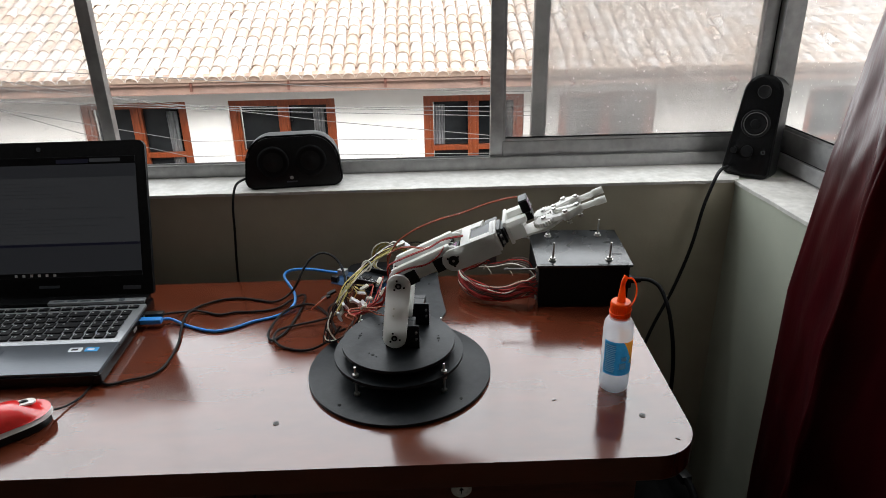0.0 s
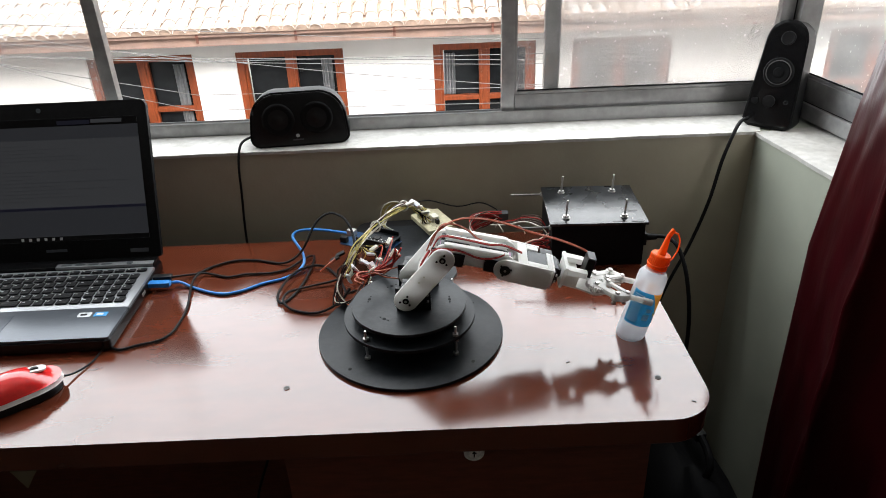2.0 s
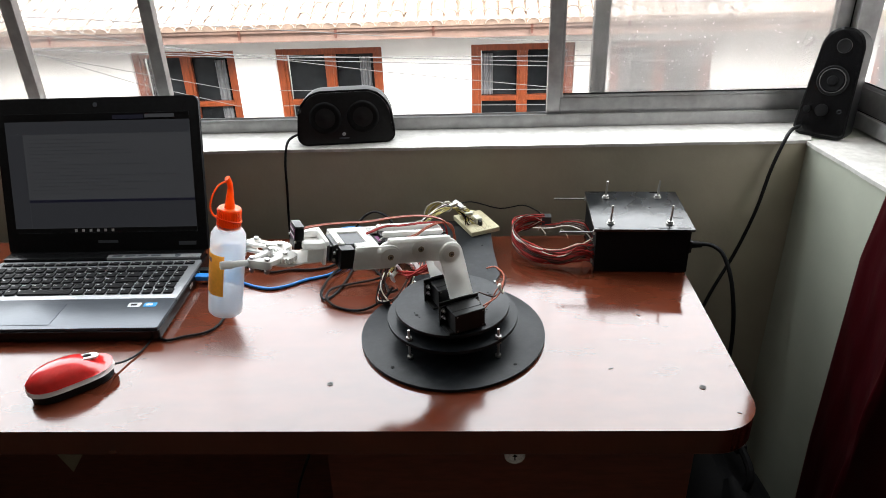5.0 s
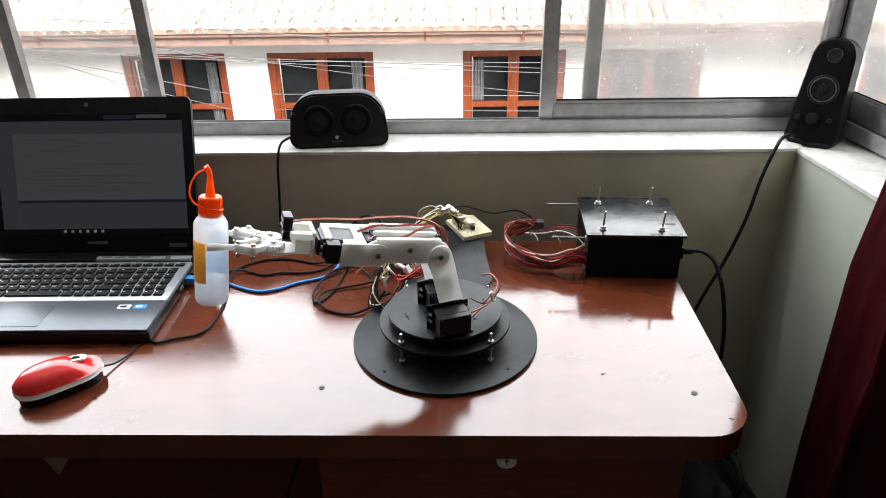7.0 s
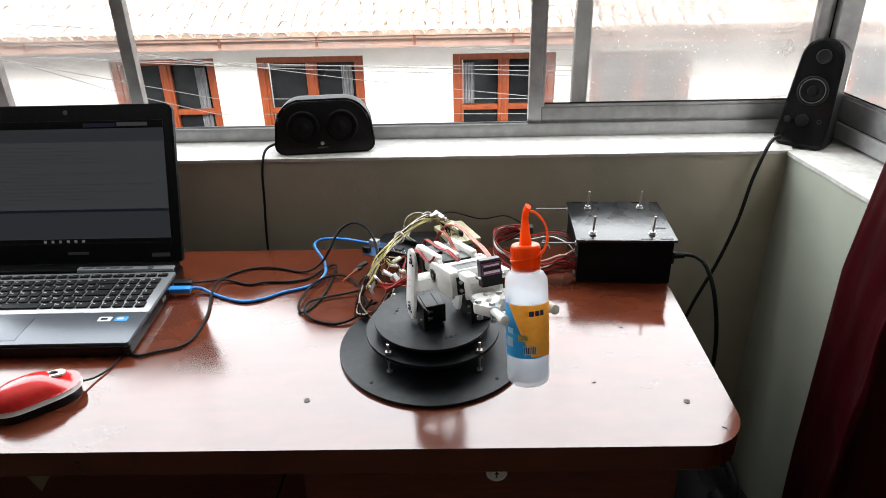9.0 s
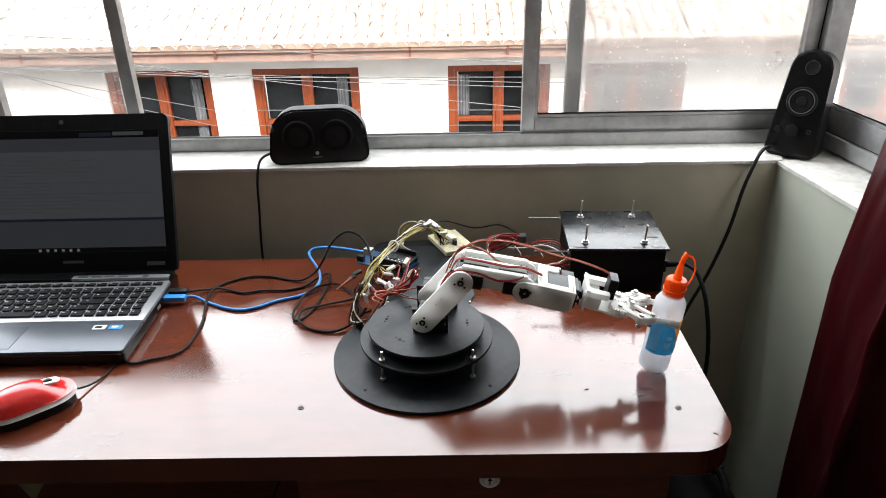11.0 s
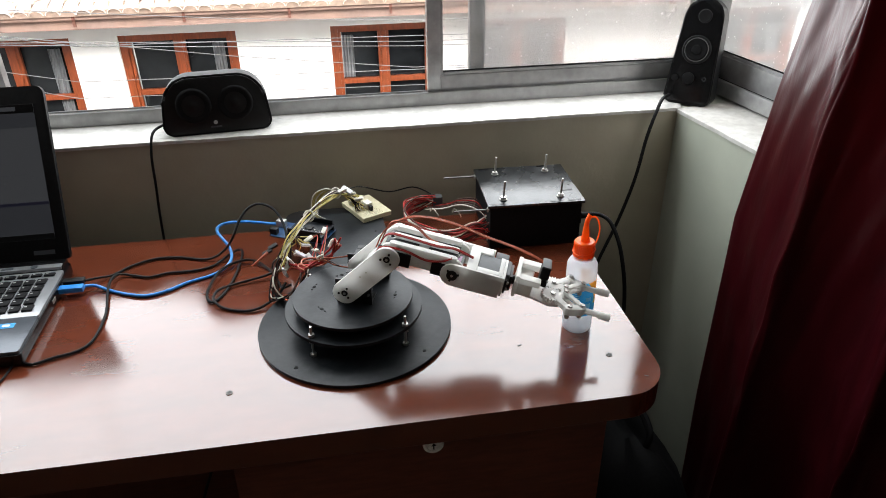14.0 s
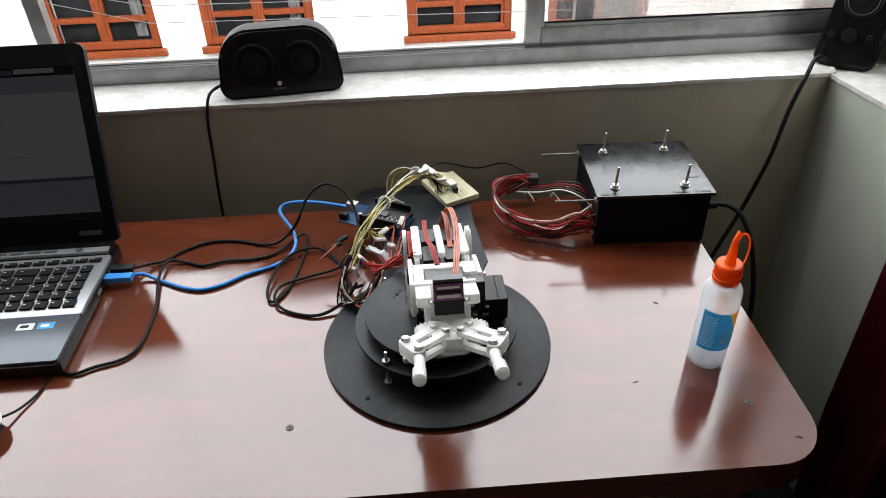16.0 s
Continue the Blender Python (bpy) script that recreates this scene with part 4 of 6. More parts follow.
# ---------------------------------------------------------------- power box
def build_power_box():
    b = thing("power_supply_box", "matt black box with tall bolts and slotted lid", "electronics box", m=pose(0.505, 0.386, DESK, 0, 0, -2.5))
    part("box_body", box(-0.081, 0.081, -0.079, 0.078, 0.0005, 0.081, 0.0012), "soft_black", b)
    part("lid", box(-0.0855, 0.0855, -0.083, 0.08, 0.0815, 0.0865, 0.0012), "dusty_lid", b, "scuffed dusty black lid")
    for x, y, w in ((-0.066, -0.077, 0.024), (0.036, -0.077, 0.022), (0.068, -0.077, 0.022), (0.066, -0.035, 0.018), (-0.068, 0.075, 0.018), (0.045, 0.075, 0.018)):
        part("slot", box(x - w / 2, x + w / 2, y - 0.0022, y + 0.0022, 0.0866, 0.0871), "gloss_black", b, smooth=False)
    for x, y in ((-0.055, -0.06), (0.047, -0.06), (-0.05, 0.048), (0.046, 0.05)):
        s = part("bolt", cyl(0.0019, 0.034, 10, 0.0004, m=pose(x, y, 0.087, 0, 3, 0)), "steel", b)
        part("nut", cyl(0.0055, 0.004, 6, 0.0004, m=pose(x, y, 0.0885)), "steel", s)
        part("washer", cyl(0.0068, 0.001, 18, m=pose(x, y, 0.0872)), "steel", s)
    for y, z in ((-0.076, 0.077), (0.066, 0.077), (-0.072, 0.018)):
        s = part("side_bolt", cyl(0.0018, 0.062 if z > 0.05 else 0.012, 8, m=pose(-0.082, y, z, 0, -90, 0)), "grey_bolt", b)
        part("nut", cyl(0.0045, 0.003, 6, m=pose(-0.0865, y, z, 0, 90, 0)), "steel", s)
    p = part("power_plug", box(0.0815, 0.1, -0.03, -0.006, 0.012, 0.036, 0.003), "black", b)
    part("plug_neck", cyl(0.007, 0.02, 14, 0.002, r2=0.0055, m=pose(0.1, -0.018, 0.024, 0, 90, 0)), "cable_black", p)
    solid("power_cable", tube([(0.623, 0.366, 0.774), (0.643, 0.356, 0.774), (0.658, 0.335, 0.762), (0.668, 0.3, 0.715), (0.672, 0.27, 0.62), (0.66, 0.25, 0.45), (0.64, 0.25, 0.3)],
          0.0038, 10), "cable_black", "thick black power cable dropping behind the desk", "cable")
    rnd = random.Random(21)
    cols = ["wire_red"] * 19 + ["wire_brown"] * 8 + ["wire_white"] * 3
    w = thing("wire_loom", "loose loop of red brown and white wires from the black box", "wires")
    for i, c in enumerate(cols):
        j = lambda s: rnd.uniform(-s, s)
        z = DESK + 0.006 + rnd.random() * 0.03
        path = [(0.425, 0.335 + j(0.02), 0.782 + j(0.02)), (0.4, 0.325 + j(0.012), z + 0.012), (0.36, 0.325 + j(0.012), z), (0.315, 0.345 + j(0.012), z), (0.285, 0.385 + j(0.01), z + 0.006),
                (0.285, 0.425 + j(0.01), z + 0.012), (0.315, 0.445 + j(0.008), z + 0.016), (0.345, 0.445 + j(0.008), 0.79 + j(0.01))]
        part("wire", tube(path, 0.0012, 6, 5), c, w)
    for i, c in enumerate(["wire_white", "wire_brown", "wire_brown", "wire_red", "wire_brown"]):
        part("wire", tube([(0.424, 0.34 + 0.008 * i, 0.79), (0.41, 0.35 + 0.008 * i, 0.807 + 0.002 * i), (0.382, 0.375 + 0.006 * i, 0.81), (0.35 + 0.006 * i, 0.4 + 0.006 * i, 0.793), (0.322 + 0.008 * i, 0.424 + 0.004 * i, 0.782)],
             0.0011, 6, 5), c, w)
    for x, y in ((0.33, 0.41), (0.37, 0.4)):
        part("cable_tie", tube([(x, y, 0.783), (x + 0.004, y, 0.79), (x + 0.012, y - 0.01, 0.783), (x + 0.014, y - 0.012, 0.778)], 0.001, 6, 4), "wire_white", w)
    part("connector", box(0.34, 0.358, 0.439, 0.455, 0.777, 0.797, 0.001), "grey_servo", w, "smoky plastic connector")


# ---------------------------------------------------------------- curtain
def build_curtain():
    bm = bmesh.new()
    top, low, nv = 2.3, 0.02, 120
    # folds in plan: distance along the wall, distance out from it
    folds = smooth_line([(0.0, 0.026, 0), (0.03, 0.036, 0), (0.08, 0.05, 0), (0.14, 0.072, 0), (0.18, 0.1, 0), (0.194, 0.102, 0), (0.206, 0.07, 0), (0.24, 0.04, 0), (0.3, 0.03, 0),
                         (0.36, 0.056, 0), (0.39, 0.068, 0), (0.4, 0.066, 0), (0.415, 0.04, 0), (0.47, 0.025, 0), (0.53, 0.07, 0), (0.58, 0.03, 0),
                         (0.66, 0.08, 0), (0.72, 0.03, 0), (0.8, 0.08, 0), (0.88, 0.03, 0), (0.96, 0.06, 0)], 11)
    n = len(folds)
    grid = []
    for j in range(nv + 1):
        v = j / nv
        z = top + (low - top) * v
        start = 0.262 - 0.14 * max(0.0, z - 0.8) - 0.06 * max(0.0, z - 1.05) - 0.04 * max(0.0, 0.4 - z)
        gather = 1 - 0.3 * min(1.0, max(0.0, (z - 0.85) / 0.5))
        row = []
        for i, q in enumerate(folds):
            s, d = q[0], q[1]
            u = i / (n - 1)
            s = s * gather * (1 + 0.05 * math.sin(v * 4 + 1)) + 0.004 * math.sin(v * 9 + u * 6) * min(1, 8 * u)
            d = d * (0.92 + 0.12 * math.sin(v * 5 + u * 9)) + 0.004 + min(1, 10 * u) * (0.0014 * math.sin(u * 95 + v * 17) + 0.0024 * math.sin(u * 52 - v * 48 + 2 * math.sin(v * 21)) + 0.001 * math.sin(u * 150 + v * 70 + 3 * math.sin(v * 13)) * math.exp(-((v - 0.58) / 0.12) ** 2))
            y = start - s
            x = 0.854 + 0.1405 * (0.527 - y) - 0.01 - d
            row.append(bm.verts.new((x, y, z)))
        grid.append(row)
    nu = n - 1
    for a, c in zip(grid, grid[1:]):
        for i in range(nu):
            bm.faces.new((a[i], a[i + 1], c[i + 1], c[i]))
    ob = solid("curtain", bm, "curtain", "dark crimson satin curtain hanging in folds beside the window", "curtain")
    ob.modifiers.new("thickness", "SOLIDIFY").thickness = 0.0015


# ---------------------------------------------------------------- robot arm
BASE = (0.173, 0.122)
S_Z, L1, L2, LH = 0.8304, 0.088, 0.09, 0.0824
LINK, GEAR_X = 0.033, 0.055
ARM = {}


def servo(parent, m, name="servo", sticker=True):
    """A hobby servo: body 40 x 20 x 37 mm, shaft on z, ears on x, shaft axis at the origin."""
    s = part(name, box(-0.0305, 0.0105, -0.01, 0.01, -0.036, 0.0, 0.001), "black", parent, m=m)
    part("ear", box(-0.0375, 0.0175, -0.009, 0.009, -0.0115, -0.0088, 0.0006), "black", s)
    part("gear_case", cyl(0.0095, 0.004, 20, 0.0006), "black", s)
    part("horn", cyl(0.0075, 0.003, 20, 0.0005, m=pose(0, 0, 0.004)), "black", s)
    bm = bmesh.new()
    for x in (-0.0345, 0.0145):
        for y in (-0.005, 0.005):
            cyl(0.0024, 0.0035, 8, bm=bm, m=pose(x, y, -0.0088))
    part("screw_heads", bm, "steel", s)
    if sticker:
        part("servo_sticker", box(-0.027, 0.007, -0.0106, -0.0101, -0.032, -0.016), "purple", s, "purple printed sticker", smooth=False)
        part("servo_sticker", box(-0.027, 0.007, 0.0101, 0.0106, -0.032, -0.016), "purple", s, "purple printed sticker", smooth=False)
    return s


def pivot(parent, x, y, z, out=-1):
    """A black horn set into a white plate, facing -y or +y, with its screws."""
    m = pose(x, y, z, 90 if out < 0 else -90, 0, 0)
    if out > 0:
        h = part("pivot_boss", cyl(0.0135, 0.0012, 28, 0.0004, m=m), "pvc", parent)
        part("pivot_screw", cyl(0.0042, 0.0022, 14, 0.0006, m=m), "brass", h, "dull brass pivot screw")
        part("screw_recess", cyl(0.0018, 0.0025, 6, m=m), "screw", h)
        return
    h = part("pivot_horn", cyl(0.0046, 0.0012, 18, m=m), "black", parent)
    bm = bmesh.new()
    for t in (20, 140, 260):
        cyl(0.0016, 0.0012, 8, bm=bm, m=m @ pose(0.0085 * math.cos(radians(t)), 0.0085 * math.sin(radians(t)), 0))
    part("pivot_holes", bm, "black", h)
    part("pivot_screw", cyl(0.002, 0.0018, 10, m=m), "steel", h)


def build_arm():
    r = thing("robot_arm", "white printed robot arm with black servos on round black base plates", "robot arm", m=pose(BASE[0], BASE[1], DESK))
    # fixed base
    part("base_plate", cyl(0.1425, 0.005, 96, 0.0006, m=pose(0, 0, 0.0008)), "black_plate", r, "round matt black base plate")
    mid = [(0.1 * math.cos(t), 0.1 * math.sin(t)) for t in [radians(128 + 284 * i / 60) for i in range(61)]]
    tongue = mid + [(0.078, 0.115), (0.07, 0.2), (0.066, 0.3), (-0.06, 0.3), (-0.062, 0.2), (-0.068, 0.115)]
    part("middle_plate", prism(tongue, 0.034, 0.039, 0.0005), "black_plate", r, "black plate with a long tongue")
    part("bearing", cyl(0.07, 0.0125, 48, m=pose(0, 0, 0.0395)), "black", r)
    part("lower_drum", cyl(0.062, 0.028, 48, m=pose(0, 0, 0.006)), "black", r)
    for x, y in ((-0.062, -0.069), (0.068, -0.067), (-0.062, 0.069), (0.068, 0.067)):
        s = part("stud", cyl(0.0018, 0.05, 8, m=pose(x, y, 0.005)), "steel", r)
        for z in (0.0062, 0.03, 0.0395):
            part("nut", cyl(0.0048, 0.0035, 6, m=pose(x, y, z)), "steel", s)
    for x, y in ((-0.086, -0.092), (0.092, -0.086), (-0.105, 0.06), (0.1, 0.07)):
        part("plate_hole", cyl(0.0028, 0.0004, 12, m=pose(x, y, 0.0059)), "soft_black", r)
    for x, y in ((0.05, 0.22), (-0.04, 0.28), (0.052, 0.28)):
        part("plate_hole", cyl(0.002, 0.0004, 10, m=pose(x, y, 0.0391)), "soft_black", r)
    for x in (-0.05, 0.05):
        part("foot", cyl(0.006, 0.033, 12, m=pose(x, 0.285, 0.0008)), "black", r)
    # turret
    t = ARM["turret"] = part("turret", cyl(0.087, 0.005, 72, 0.0006, m=pose(0, 0, 0.0525)), "black_plate", r, "round black turntable plate")
    z0 = S_Z - DESK
    for ang, rad in ((-124.5, 0.056), (6.5, 0.062), (124.5, 0.056), (173.5, 0.062)):
        c = pose(rad * math.cos(radians(ang)), rad * math.sin(radians(ang)), 0.0576, 0, 0, ang)
        bm = cyl(0.0026, 0.0004, 12, m=c)
        for q in (-0.0075, 0.0075):
            cyl(0.0014, 0.0004, 8, bm=bm, m=c @ pose(0, q, 0))
        part("mount_holes", bm, "soft_black", t)
    # shoulder servos: one between the side plates, one outside
    for yf, y1, back, fore in ((-0.0275, 0.012, -0.016, 0.036), (0.0425, 0.083, -0.02, 0.043)):
        sb = part("shoulder_servo", box(back + 0.007, fore - 0.009, yf + 0.0095, y1, 0.0615, z0 + 0.0115, 0.0018, 3), "black", t, "black servo lying on its side")
        part("servo_rear_cover", box(back + 0.0075, fore - 0.0095, y1 - 0.0115, y1 - 0.0105, 0.0612, z0 + 0.0119), "soft_black", sb, smooth=False)
        part("bracket_wall", box(back, fore, yf + 0.0032, yf + 0.006, 0.0577, z0 + 0.0158, 0.0008), "black", sb, "black metal bracket plate")
        part("servo_ear", box(back + 0.001, fore - 0.0005, yf + 0.0062, yf + 0.0092, z0 - 0.0105, z0 + 0.0108, 0.0006), "black", sb)
        part("bracket_foot", box(back + 0.002, fore - 0.002, yf + 0.0062, y1 - 0.006, 0.0577, 0.0605, 0.0006), "black", sb)
        part("gear_case", cyl(0.0092, 0.0045, 24, 0.0006, m=pose(0, yf + 0.003, z0, 90, 0, 0)), "black", sb)
        for x in (back + 0.0035, fore - 0.0042):
            for zz in (-0.0055, 0.0055):
                bt = part("bracket_bolt", cyl(0.0017, 0.0185, 10, 0.0003, m=pose(x, yf - 0.001, z0 + zz, -90, 0, 0)), "grey_bolt", sb)
                part("nut", cyl(0.0032, 0.0028, 6, 0.0003, m=pose(x, yf + 0.0094, z0 + zz, -90, 0, 0)), "grey_bolt", bt)
        bm = bmesh.new()
        for x in (back + 0.0105, fore - 0.0125):
            for zz in (0.0655, z0 + 0.0085):
                cyl(0.0013, 0.0006, 8, bm=bm, m=pose(x, y1, zz, -90, 0, 0))
        part("case_screws", bm, "grey_bolt", sb)
    lead = part("servo_lead", tube([(-0.02, 0.064, z0 + 0.002), (-0.048, 0.052, z0 + 0.002), (-0.064, 0.04, z0 + 0.008), (-0.078, 0.02, z0 + 0.016), (-0.074, 0.0, z0 + 0.02), (-0.062, -0.006, z0 + 0.018)], 0.0012, 8), "wire_orange", t,
                "orange and brown servo leads tied together")
    part("lead_strand", tube([(-0.02, 0.056, z0 - 0.015), (-0.042, 0.046, z0 - 0.006), (-0.054, 0.04, z0 + 0.004), (-0.07, 0.03, z0 + 0.008), (-0.081, 0.015, z0 + 0.011), (-0.078, -0.004, z0 + 0.017), (-0.066, -0.01, z0 + 0.015)], 0.0011, 8),
         "wire_orange", lead)
    part("lead_strand", tube([(-0.03, 0.03, z0 + 0.004), (-0.046, 0.045, z0 + 0.0), (-0.062, 0.042, z0 + 0.004), (-0.08, 0.024, z0 + 0.013), (-0.076, 0.004, z0 + 0.017)], 0.0011, 8), "wire_brown", lead)
    part("cable_tie", tube([(-0.061, 0.046, z0 + 0.003), (-0.057, 0.042, z0 + 0.012), (-0.063, 0.036, z0 + 0.011), (-0.065, 0.042, z0 + 0.002), (-0.06, 0.047, z0 + 0.004), (-0.058, 0.044, z0 + 0.016)], 0.0016, 6, 4), "wire_white", lead)
    # shoulder link: two white side plates, x towards the elbow
    u = ARM["shoulder_link"] = part("shoulder_link", prism(stadium(L1, 0.0175), -0.0022, 0.0022, 0.0008, m=pose(0, -0.0322, 0, 90, 0, 0)), "pvc", r,
                                    "white printed shoulder side plates")
    part("link_plate", prism(stadium(L1, 0.0175), -0.0022, 0.0022, 0.0008, m=pose(0, 0.038, 0, 90, 0, 0)), "pvc", u)
    part("cross_bar", box(0.034, 0.056, -0.029, 0.035, -0.008, 0.008, 0.002), "pvc", u)
    for x in (0.0, L1):
        pivot(u, x, -0.0344, 0, -1)
        pivot(u, x, 0.0402, 0, 1)
    for x in (0.038, 0.05):
        part("plate_hole", cyl(0.0014, 0.0006, 8, m=pose(x, -0.0344, 0.004, 90, 0, 0)), "wire_white", u)
    # forearm: two rails with servos between, x towards the wrist
    f = ARM["forearm"] = part("forearm", prism(stadium(L2, 0.0128), -0.0025, 0.0025, 0.001, m=pose(0, -0.0215, 0.0065, 90, 0, 0)), "pvc", r, "white printed forearm with servos inside")
    part("forearm_rail", prism(stadium(L2, 0.0165), -0.0025, 0.0025, 0.001, m=pose(0, 0.0275, 0.002, 90, 0, 0)), "pvc", f)
    for y, wide in ((-0.0205, 0.0042), (0.0035, 0.0034), (0.0265, 0.0042)):
        part("rail_cap", prism(stadium(L2 - 0.004, wide), 0, 0.0055, 0.0022, m=pose(0.002, y, 0.0165)), "pvc", f)
    part("middle_rail", prism(stadium(L2 - 0.012, 0.0125), -0.0018, 0.0018, 0.0008, m=pose(0.006, 0.0035, 0.0035, 90, 0, 0)), "pvc", f)
    part("web", box(0.038, 0.048, -0.019, 0.025, -0.006, 0.009, 0.001), "pvc", f)
    part("lower_flange", box(0.018, 0.076, -0.019, 0.025, -0.0085, -0.0055, 0.001), "pvc", f)
    servo(f, pose(0.0, -0.0265, 0.0, 90, 0, 0) @ pose(0, 0, 0.0, 0, 0, 180), "elbow_servo")
    servo(f, pose(L2, -0.0255, 0.0, 90, 0, 0), "wrist_servo")
    for x in (-0.006, 0.05):
        for y0, y1 in ((-0.0155, 0.0005), (0.0065, 0.0215)):
            part("servo_top", box(x, x + 0.042, y0, y1, 0.0102, 0.0155, 0.001), "black", f, "black servo case between the rails")
    pivot(f, 0.043, 0.03, 0.006, 1)
    bm = bmesh.new()
    for q in (40, 140, 220, 320):
        cyl(0.0012, 0.0005, 8, bm=bm, m=pose(0.043 + 0.009 * math.cos(radians(q)), 0.03, 0.006 + 0.009 * math.sin(radians(q)), -90, 0, 0))
    part("rail_holes", bm, "wire_brown", f)
    # cables that ride on the forearm
    part("servo_cable", ribbon([(-0.018, -0.009, 0.0), (-0.008, -0.009, 0.024), (0.02, -0.01, 0.027), (0.06, -0.009, 0.025), (0.085, -0.006, 0.026), (0.112, -0.003, 0.018)], 0.0009), "wire_red", f,
         "flat red and brown servo lead")
    part("servo_cable", ribbon([(-0.02, 0.013, -0.004), (-0.01, 0.013, 0.03), (0.01, 0.013, 0.036), (0.03, 0.014, 0.03), (0.045, 0.014, 0.02), (0.06, 0.014, 0.016)], 0.0009), "wire_orange", f, "flat orange servo lead")
    part("servo_cable", ribbon([(-0.02, -0.018, -0.008), (-0.012, -0.0265, 0.012), (0.02, -0.0268, 0.016), (0.05, -0.0268, 0.01), (0.072, -0.0262, 0.014), (0.085, -0.0245, 0.022)], 0.0008), "wire_red", f)
    part("servo_cable", ribbon([(0.205, 0.006, 0.034), (0.19, 0.008, 0.038), (0.16, 0.012, 0.042), (0.12, 0.016, 0.044), (0.085, 0.018, 0.049), (0.045, 0.018, 0.05), (0.01, 0.016, 0.042), (-0.016, 0.01, 0.018), (-0.024, 0.006, -0.01)],
         0.001), "wire_orange", f, "orange-red gripper lead arching over the arm")
    part("servo_cable", ribbon([(-0.02, 0.01, -0.012), (-0.028, 0.0, -0.03), (-0.03, -0.006, -0.05)], 0.0013), "wire_red", f)
    # wrist bracket, x towards the gripper
    w = ARM["wrist"] = part("wrist_bracket", prism(stadium(0.048, 0.0165) , -0.002, 0.002, 0.0008, m=pose(0, -0.0288, 0, 90, 0, 0)), "pvc", r, "white printed wrist bracket")
    part("bracket_side", box(0.02, 0.066, -0.0308, -0.0268, -0.0165, 0.0165, 0.001), "pvc", w)
    part("bracket_side", prism(stadium(0.03, 0.0165), -0.002, 0.002, 0.0008, m=pose(0, 0.0348, 0, 90, 0, 0)), "pvc", w)
    part("bracket_side", box(0.02, 0.05, 0.0328, 0.0368, -0.0165, 0.0165, 0.001), "pvc", w)
    bm = box(0.016, 0.03, -0.0265, 0.0325, 0.0125, 0.0165, 0.001)
    box(0.06, 0.066, -0.0265, 0.02, 0.0125, 0.0165, 0.001, bm=bm)
    box(0.03, 0.06, -0.0265, -0.017, 0.0125, 0.0165, 0.001, bm=bm)
    box(0.03, 0.047, 0.02, 0.0325, 0.0125, 0.0165, 0.001, bm=bm)
    part("bracket_top", bm, "pvc", w)
    part("bracket_floor", box(0.018, 0.05, -0.0265, 0.0325, -0.0165, -0.0135, 0.001), "pvc", w)
    rs = part("roll_servo", box(0.0305, 0.0755, -0.0165, 0.0195, -0.0115, 0.0148, 0.0015, 3), "grey_servo", w, "grey and black roll servo")
    part("servo_side", box(0.0515, 0.0698, 0.0198, 0.0365, -0.0135, 0.0145, 0.0012), "black", rs)
    part("servo_ear", box(0.0705, 0.0732, -0.0245, 0.0275, -0.0105, 0.0108, 0.0006), "black", rs)
    part("gear_case", box(0.0757, 0.0795, -0.0145, 0.0175, -0.0105, 0.0125, 0.0012), "black", rs)
    for y in (-0.0205, 0.0235):
        for zz in (-0.005, 0.005):
            part("ear_screw", cyl(0.0022, 0.003, 10, 0.0004, m=pose(0.0732, y, zz, 0, 90, 0)), "steel", rs)
    part("servo_neck", cyl(0.0065, 0.0052, 18, m=pose(0.0795, 0, 0, 0, 90, 0)), "black", w)
    part("bracket_lip", box(0.0662, 0.0698, -0.0308, 0.019, -0.012, 0.0165, 0.001), "pvc", w)
    pivot(w, 0, -0.0308, 0, -1)
    pivot(w, 0, 0.0368, 0, 1)
    # gripper, x forward, fingers in the x-y plane
    g = ARM["gripper"] = part("gripper", box(0.001, 0.006, -0.02, 0.02, -0.014, 0.017, 0.002), "pvc", r, "white printed geared gripper")
    hexagon = [(0.006, -0.017), (0.03, -0.018), (0.052, -0.026), (0.064, -0.022), (0.079, -0.009), (0.079, 0.009), (0.064, 0.022), (0.052, 0.026), (0.03, 0.018), (0.006, 0.017)]
    part("gripper_plate", prism(hexagon, -0.0105, -0.0075, 0.0006), "pvc", g)
    small = rounded(0.006, 0.024, -0.021, 0.021, 0.004, 4)
    part("gripper_plate", prism(small, 0.0095, 0.0125, 0.0006), "pvc", g)
    part("centre_block", prism([(0.066, -0.0095), (0.076, -0.0095), (0.079, -0.006), (0.079, 0.006), (0.076, 0.0095), (0.066, 0.0095)], -0.0075, 0.0033, 0.001), "pvc", g)
    part("gripper_side", box(0.006, 0.026, 0.015, 0.019, -0.0075, 0.0095, 0.001), "pvc", g)
    part("gripper_side", box(0.006, 0.026, -0.019, -0.015, -0.0075, 0.0095, 0.001), "pvc", g)
    for y0, y1 in ((-0.0265, -0.0135), (0.0135, 0.0265)):
        part("servo_shelf", prism(rounded(0.004, 0.0345, y0, y1, 0.003, 4), 0.0128, 0.0215, 0.0015), "pvc", g)
    part("servo_back", box(0.001, 0.0062, -0.0265, 0.0265, 0.0172, 0.0235, 0.0015), "pvc", g)
    gs = part("gripper_servo", box(0.031, 0.043, -0.0122, 0.0122, 0.0085, 0.037, 0.001), "black", g, "small black servo with purple sticker")
    part("servo_ear", box(0.0347, 0.0415, -0.0168, 0.0168, 0.0185, 0.021, 0.0005), "black", gs)
    part("servo_cap", box(0.0311, 0.0429, -0.0121, 0.0121, 0.0372, 0.0395, 0.0008), "grey_servo", gs)
